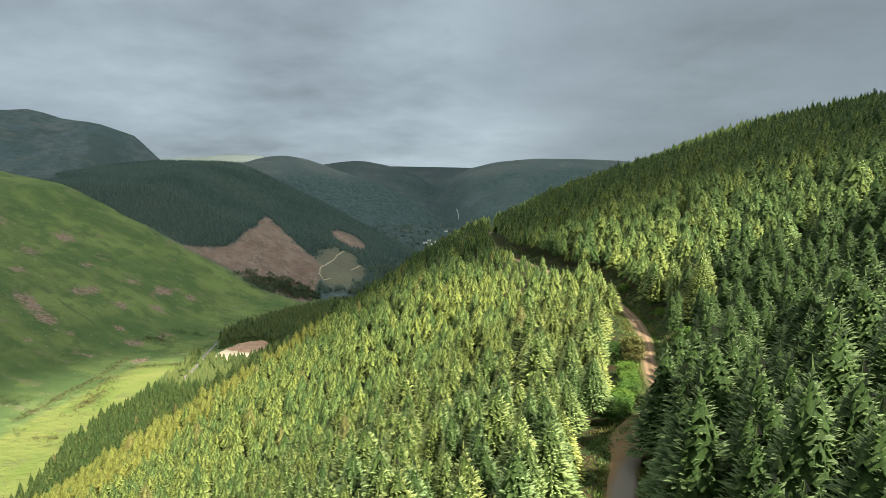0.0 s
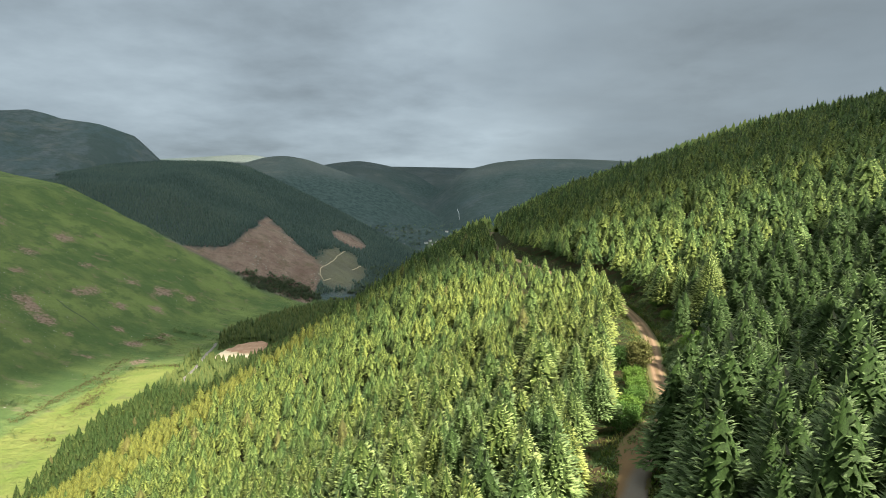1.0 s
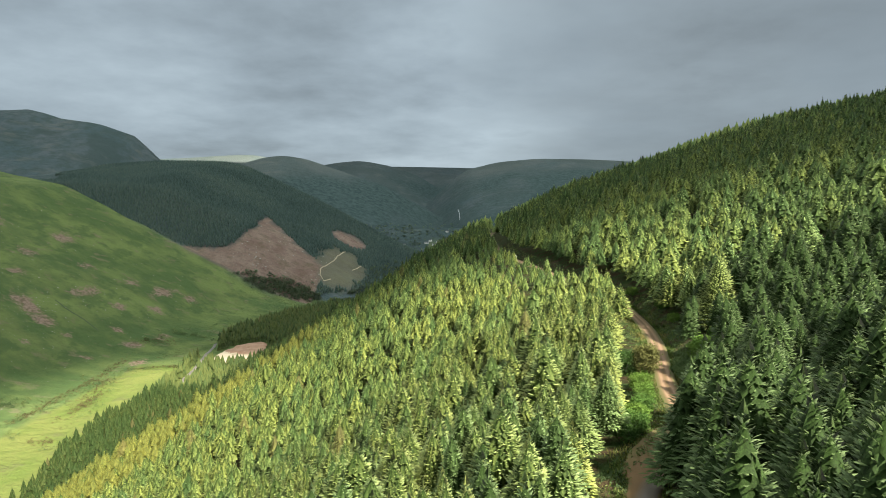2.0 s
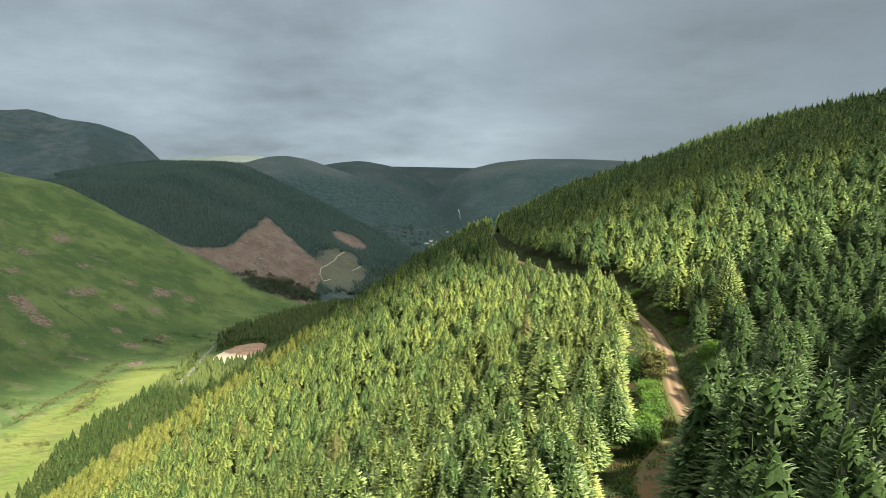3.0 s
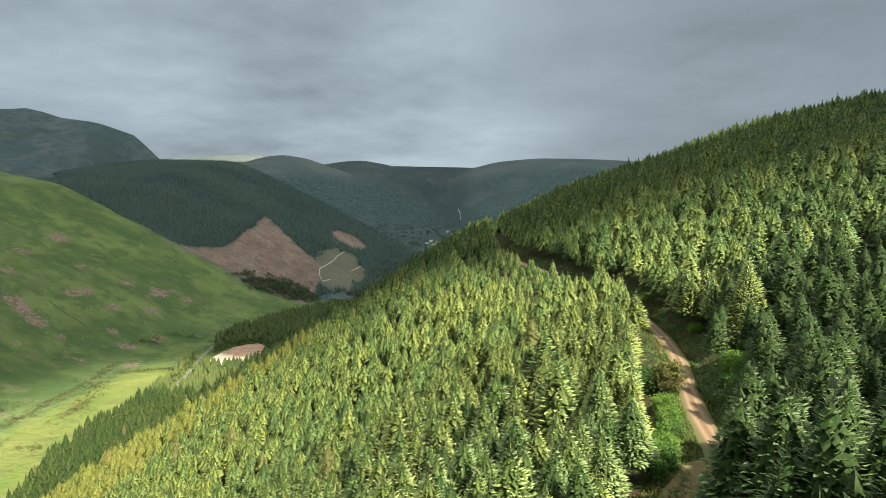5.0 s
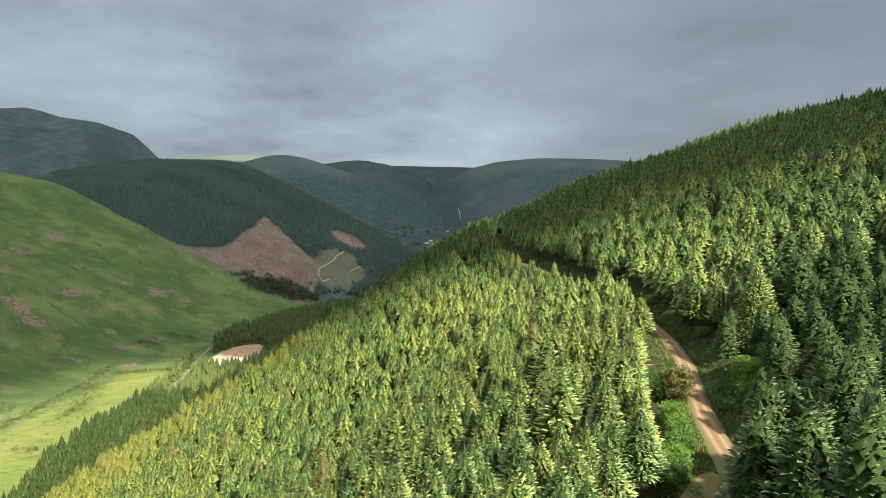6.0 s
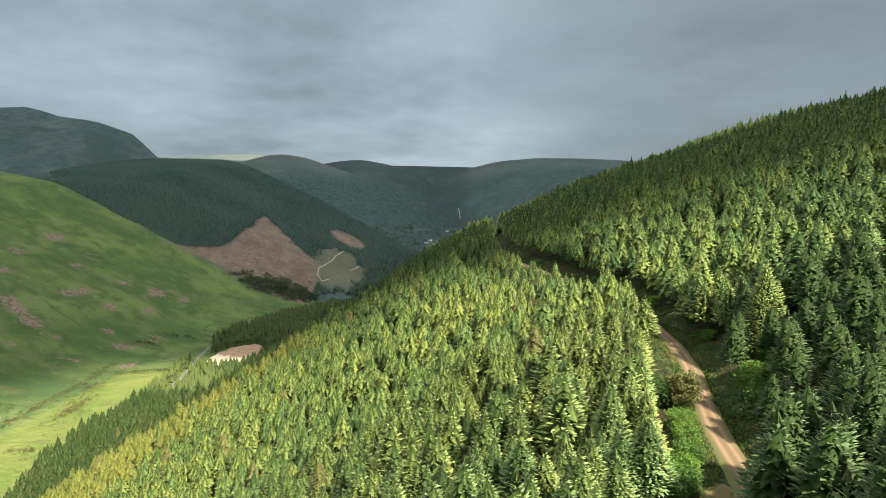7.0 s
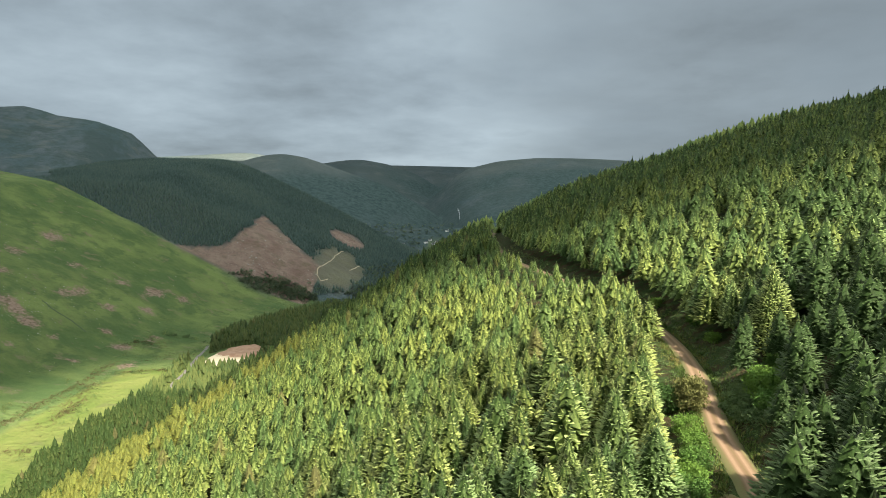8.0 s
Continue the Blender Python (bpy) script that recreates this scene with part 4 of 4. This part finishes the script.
def box(bm, x0, x1, y0, y1, z0, z1):
    made = bmesh.ops.create_cube(bm, size=1.0)["verts"]
    for v in made:
        v.co = Vector(((x0 + x1) / 2 + v.co.x * (x1 - x0), (y0 + y1) / 2 + v.co.y * (y1 - y0), (z0 + z1) / 2 + v.co.z * (z1 - z0)))
    return made


def mesh_of(bm, name, mat):
    me = bpy.data.meshes.new(name)
    bm.to_mesh(me)
    bm.free()
    me.materials.append(mat)
    return me


def cottage(x, y, turn, length, label):
    ob = new("house")
    w, h, rise = 6.5, 4.2, 3.0
    bm = bmesh.new()
    box(bm, -length / 2, length / 2, -w / 2, w / 2, -1.5, h)
    # gables
    for s in (-1, 1):
        a = [bm.verts.new((s * length / 2, q, z)) for q, z in ((-w / 2, h), (w / 2, h), (0, h + rise))]
        bm.faces.new(a)
    part("wall", mesh_of(bm, "wall", WHITEWASH), ob)
    bm = bmesh.new()
    for s in (-1, 1):
        a = [bm.verts.new(c) for c in ((-length / 2 - 0.3, s * (w / 2 + 0.4), h - 0.3), (length / 2 + 0.3, s * (w / 2 + 0.4), h - 0.3), (length / 2 + 0.3, 0, h + rise + 0.1), (-length / 2 - 0.3, 0, h + rise + 0.1))]
        f = bm.faces.new(a)
        bmesh.ops.solidify(bm, geom=[f], thickness=0.2)
    roof = part("roof", mesh_of(bm, "roof", SLATE), ob)
    bm = bmesh.new()
    box(bm, length / 2 - 1.0, length / 2 - 0.2, -0.4, 0.4, h + rise - 0.6, h + rise + 1.0)
    part("chimney", mesh_of(bm, "chimney", WHITEWASH), roof)
    for q in (-0.28, 0.0, 0.28):
        bm = bmesh.new()
        box(bm, q * length - 0.5, q * length + 0.5, -w / 2 - 0.06, -w / 2 + 0.1, 1.0, 2.4)
        part("window", mesh_of(bm, "window", CAR_GLASS), ob)
    ob.matrix_world = pose(x, y, float(terrain(x, y)), 0, 0, turn)
    tagged(ob, label, "house", group="houses of the hamlet")


for x, y, turn, length in ((-178, 2150, 20, 11), (-152, 2212, -15, 14), (-140, 2190, 40, 9), (-66, 2225, 10, 16), (-52, 2240, -30, 12), (-38, 2215, 25, 13), (-26, 2230, 60, 10), (12, 2300, 5, 12)):
    cottage(x, y, turn, length, "small whitewashed cottage with a slate roof among valley trees")


def build_village_trees():
    x, y = rng.uniform(-330, 60, 600), rng.uniform(1850, 2350, 600)
    far = np.min(np.stack([np.hypot(x - a, y - b) for a, b in ((-178, 2150), (-152, 2212), (-140, 2190), (-66, 2225), (-52, 2240), (-38, 2215), (-26, 2230), (12, 2300))]), 0)
    lane = np.min(np.stack([np.abs((x - a) - (a / 2200) * (y - b)) + 1e3 * (y > b) for a, b in ((-178, 2150), (-152, 2212), (-140, 2190), (-66, 2225), (-52, 2240), (-38, 2215), (-26, 2230), (12, 2300))]), 0)
    ok = (far > 14) & ((lane > 13) | (y < 1960)) & (np.hypot((x + 25) / 60, (y - 2190) / 50) > 1)
    planted(rng, "valley_trees", COPSE, x[ok], y[ok], rng.uniform(1.1, 2.3, ok.sum()), rng.random(ok.sum()) * 0.9, BROADLEAF, "broadleaf trees round the hamlet in the valley")


def build_valley_wood():
    y = rng.uniform(1090, 1900, 3800)
    x = rng.uniform(-330, 120, 3800)
    ok = (fbm(x, y, 60, 77) > -0.12) & (logged_mask(x, y) < 0.3) & (terrain(x, y) < floor_z(y) + 34) & (clearcut_mask(x, y) < 0.15) & (y > 1090 + 0.2 * (x + 330))
    planted(rng, "valley_wood", COPSE, x[ok], y[ok], rng.uniform(1.1, 2.3, ok.sum()), rng.random(ok.sum()) * 0.9, BROADLEAF, "dark broadleaf wood on the valley floor")


build_village_trees()
build_valley_wood()


def build_stones():
    """Boulders and stumps strewn over the pasture and the felled ground."""
    bm = bmesh.new()
    bmesh.ops.create_icosphere(bm, subdivisions=1, radius=1.0)
    v = np.array([tuple(q.co) for q in bm.verts])
    t = np.array([[q.index for q in f.verts] for f in bm.faces])
    bm.free()
    forms = []
    for k in range(4):
        w = v * rng.uniform(0.6, 1.25, (len(v), 1)) * np.array((1.0, 0.75, 0.6))
        forms.append((w, t, np.zeros(len(v)), v))
    x = np.concatenate([rng.uniform(-640, -370, 420), rng.normal(-490, 16, 130), rng.uniform(-440, -240, 160), rng.normal(-357, 9, 14)])
    y = np.concatenate([rng.uniform(500, 1020, 420), rng.normal(700, 22, 130), rng.uniform(1100, 1320, 160), rng.normal(1142, 12, 14)])
    s = np.concatenate([rng.uniform(0.3, 1.0, 420), rng.uniform(0.3, 0.9, 130), rng.uniform(0.6, 1.7, 160), rng.uniform(1.2, 2.2, 14)])
    planted(rng, "boulders", forms, x, y, s, rng.random(len(x)), STONE, "pale boulders and stumps strewn over the hillside")


build_stones()


def build_car():
    car = new("car")
    bm = bmesh.new()
    side = [(-2.15, 0.35), (-2.2, 0.85), (-2.05, 1.05), (-1.55, 1.75), (0.3, 1.8), (1.05, 1.1), (2.0, 0.95), (2.15, 0.6), (2.1, 0.35)]
    rows = [[bm.verts.new((q * (0.86 if z > 1.2 else 1.0) * 0.9, y, z)) for y, z in side] for q in (-1, 1)]
    for a in range(len(side)):
        b = (a + 1) % len(side)
        bm.faces.new((rows[0][a], rows[0][b], rows[1][b], rows[1][a]))
    bm.faces.new(rows[0][::-1]), bm.faces.new(rows[1])
    bmesh.ops.recalc_face_normals(bm, faces=bm.faces)
    bmesh.ops.bevel(bm, geom=bm.edges[:], offset=0.06, segments=2, affect="EDGES")
    body = part("body", mesh_of(bm, "body", CAR_PAINT), car)
    for name, y0, y1, z0, z1, x0, x1 in (("rear_window", -2.02, -1.72, 1.15, 1.62, -0.65, 0.65), ("windscreen", 0.5, 0.86, 1.2, 1.7, -0.68, 0.68)):
        bm = bmesh.new()
        d = 0.05
        lean = (y1, y0) if name == "windscreen" else (y0, y1)
        a = [bm.verts.new(c) for c in ((x0, lean[0] - (d if y0 < 0 else -d), z0), (x1, lean[0] - (d if y0 < 0 else -d), z0), (x1 * 0.9, lean[1] - (d if y0 < 0 else -d), z1), (x0 * 0.9, lean[1] - (d if y0 < 0 else -d), z1))]
        bmesh.ops.solidify(bm, geom=[bm.faces.new(a)], thickness=0.03)
        part(name, mesh_of(bm, name, CAR_GLASS), car)
    for q in (-0.68, 0.68):
        bm = bmesh.new()
        box(bm, q - 0.12, q + 0.12, -2.25, -2.12, 0.75, 1.0)
        part("tail_light", mesh_of(bm, "tail_light", LAMP_RED), car)
        for y in (-1.35, 1.35):
            bm = bmesh.new()
            bmesh.ops.create_cone(bm, cap_ends=True, segments=16, radius1=0.34, radius2=0.34, depth=0.22)
            bmesh.ops.rotate(bm, matrix=Euler((0, radians(90), 0)).to_matrix(), verts=bm.verts)
            bmesh.ops.translate(bm, vec=(q * 1.2, y, 0.34), verts=bm.verts)
            part("wheel", mesh_of(bm, "wheel", RUBBER), car)
    car.matrix_world = pose(33.0, 286.0, float(road_z(286.0)) + 0.14, 0, 0, 10)
    tagged(car, "small white car parked on the gravel forest track", "car")


build_car()


# ---- cloud sheet for shade ----
def shade_cloud_material():
    m, t, b = material("cloud_shade_sheet")
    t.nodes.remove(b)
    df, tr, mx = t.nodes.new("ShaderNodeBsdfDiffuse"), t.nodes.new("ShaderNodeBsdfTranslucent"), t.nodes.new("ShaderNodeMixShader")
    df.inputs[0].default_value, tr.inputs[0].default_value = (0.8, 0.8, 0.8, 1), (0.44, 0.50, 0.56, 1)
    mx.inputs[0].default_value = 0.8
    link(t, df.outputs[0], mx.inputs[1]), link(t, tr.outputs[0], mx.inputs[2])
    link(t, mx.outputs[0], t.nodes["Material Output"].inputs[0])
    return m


def build_shade_clouds():
    """An unseen sheet of overcast added above the view to shade the hills, its gap shaped so that the sun falls on the
    near slope.
    """
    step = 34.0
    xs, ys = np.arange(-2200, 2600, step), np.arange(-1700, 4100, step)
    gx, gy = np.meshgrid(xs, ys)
    # two ellipses shape the gap that lights the near slope and the meadow
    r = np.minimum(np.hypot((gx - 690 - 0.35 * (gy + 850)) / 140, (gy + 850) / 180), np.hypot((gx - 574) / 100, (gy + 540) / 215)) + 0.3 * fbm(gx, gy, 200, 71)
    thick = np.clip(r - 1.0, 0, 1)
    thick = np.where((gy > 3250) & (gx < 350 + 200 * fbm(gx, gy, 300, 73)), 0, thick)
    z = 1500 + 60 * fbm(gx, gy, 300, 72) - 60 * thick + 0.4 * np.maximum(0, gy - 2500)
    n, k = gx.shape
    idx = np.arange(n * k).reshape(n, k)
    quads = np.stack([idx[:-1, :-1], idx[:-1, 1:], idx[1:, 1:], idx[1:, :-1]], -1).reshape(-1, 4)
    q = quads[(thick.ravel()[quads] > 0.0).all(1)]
    me = mesh_from("shade_clouds", np.stack([gx.ravel(), gy.ravel(), z.ravel()], -1), q, shade_cloud_material(), None, True)
    return tagged(new("shade_clouds", me), "unseen cloud sheet added to shade the hills round the sunlit slope", "cloud", kind="structure")


build_shade_clouds()
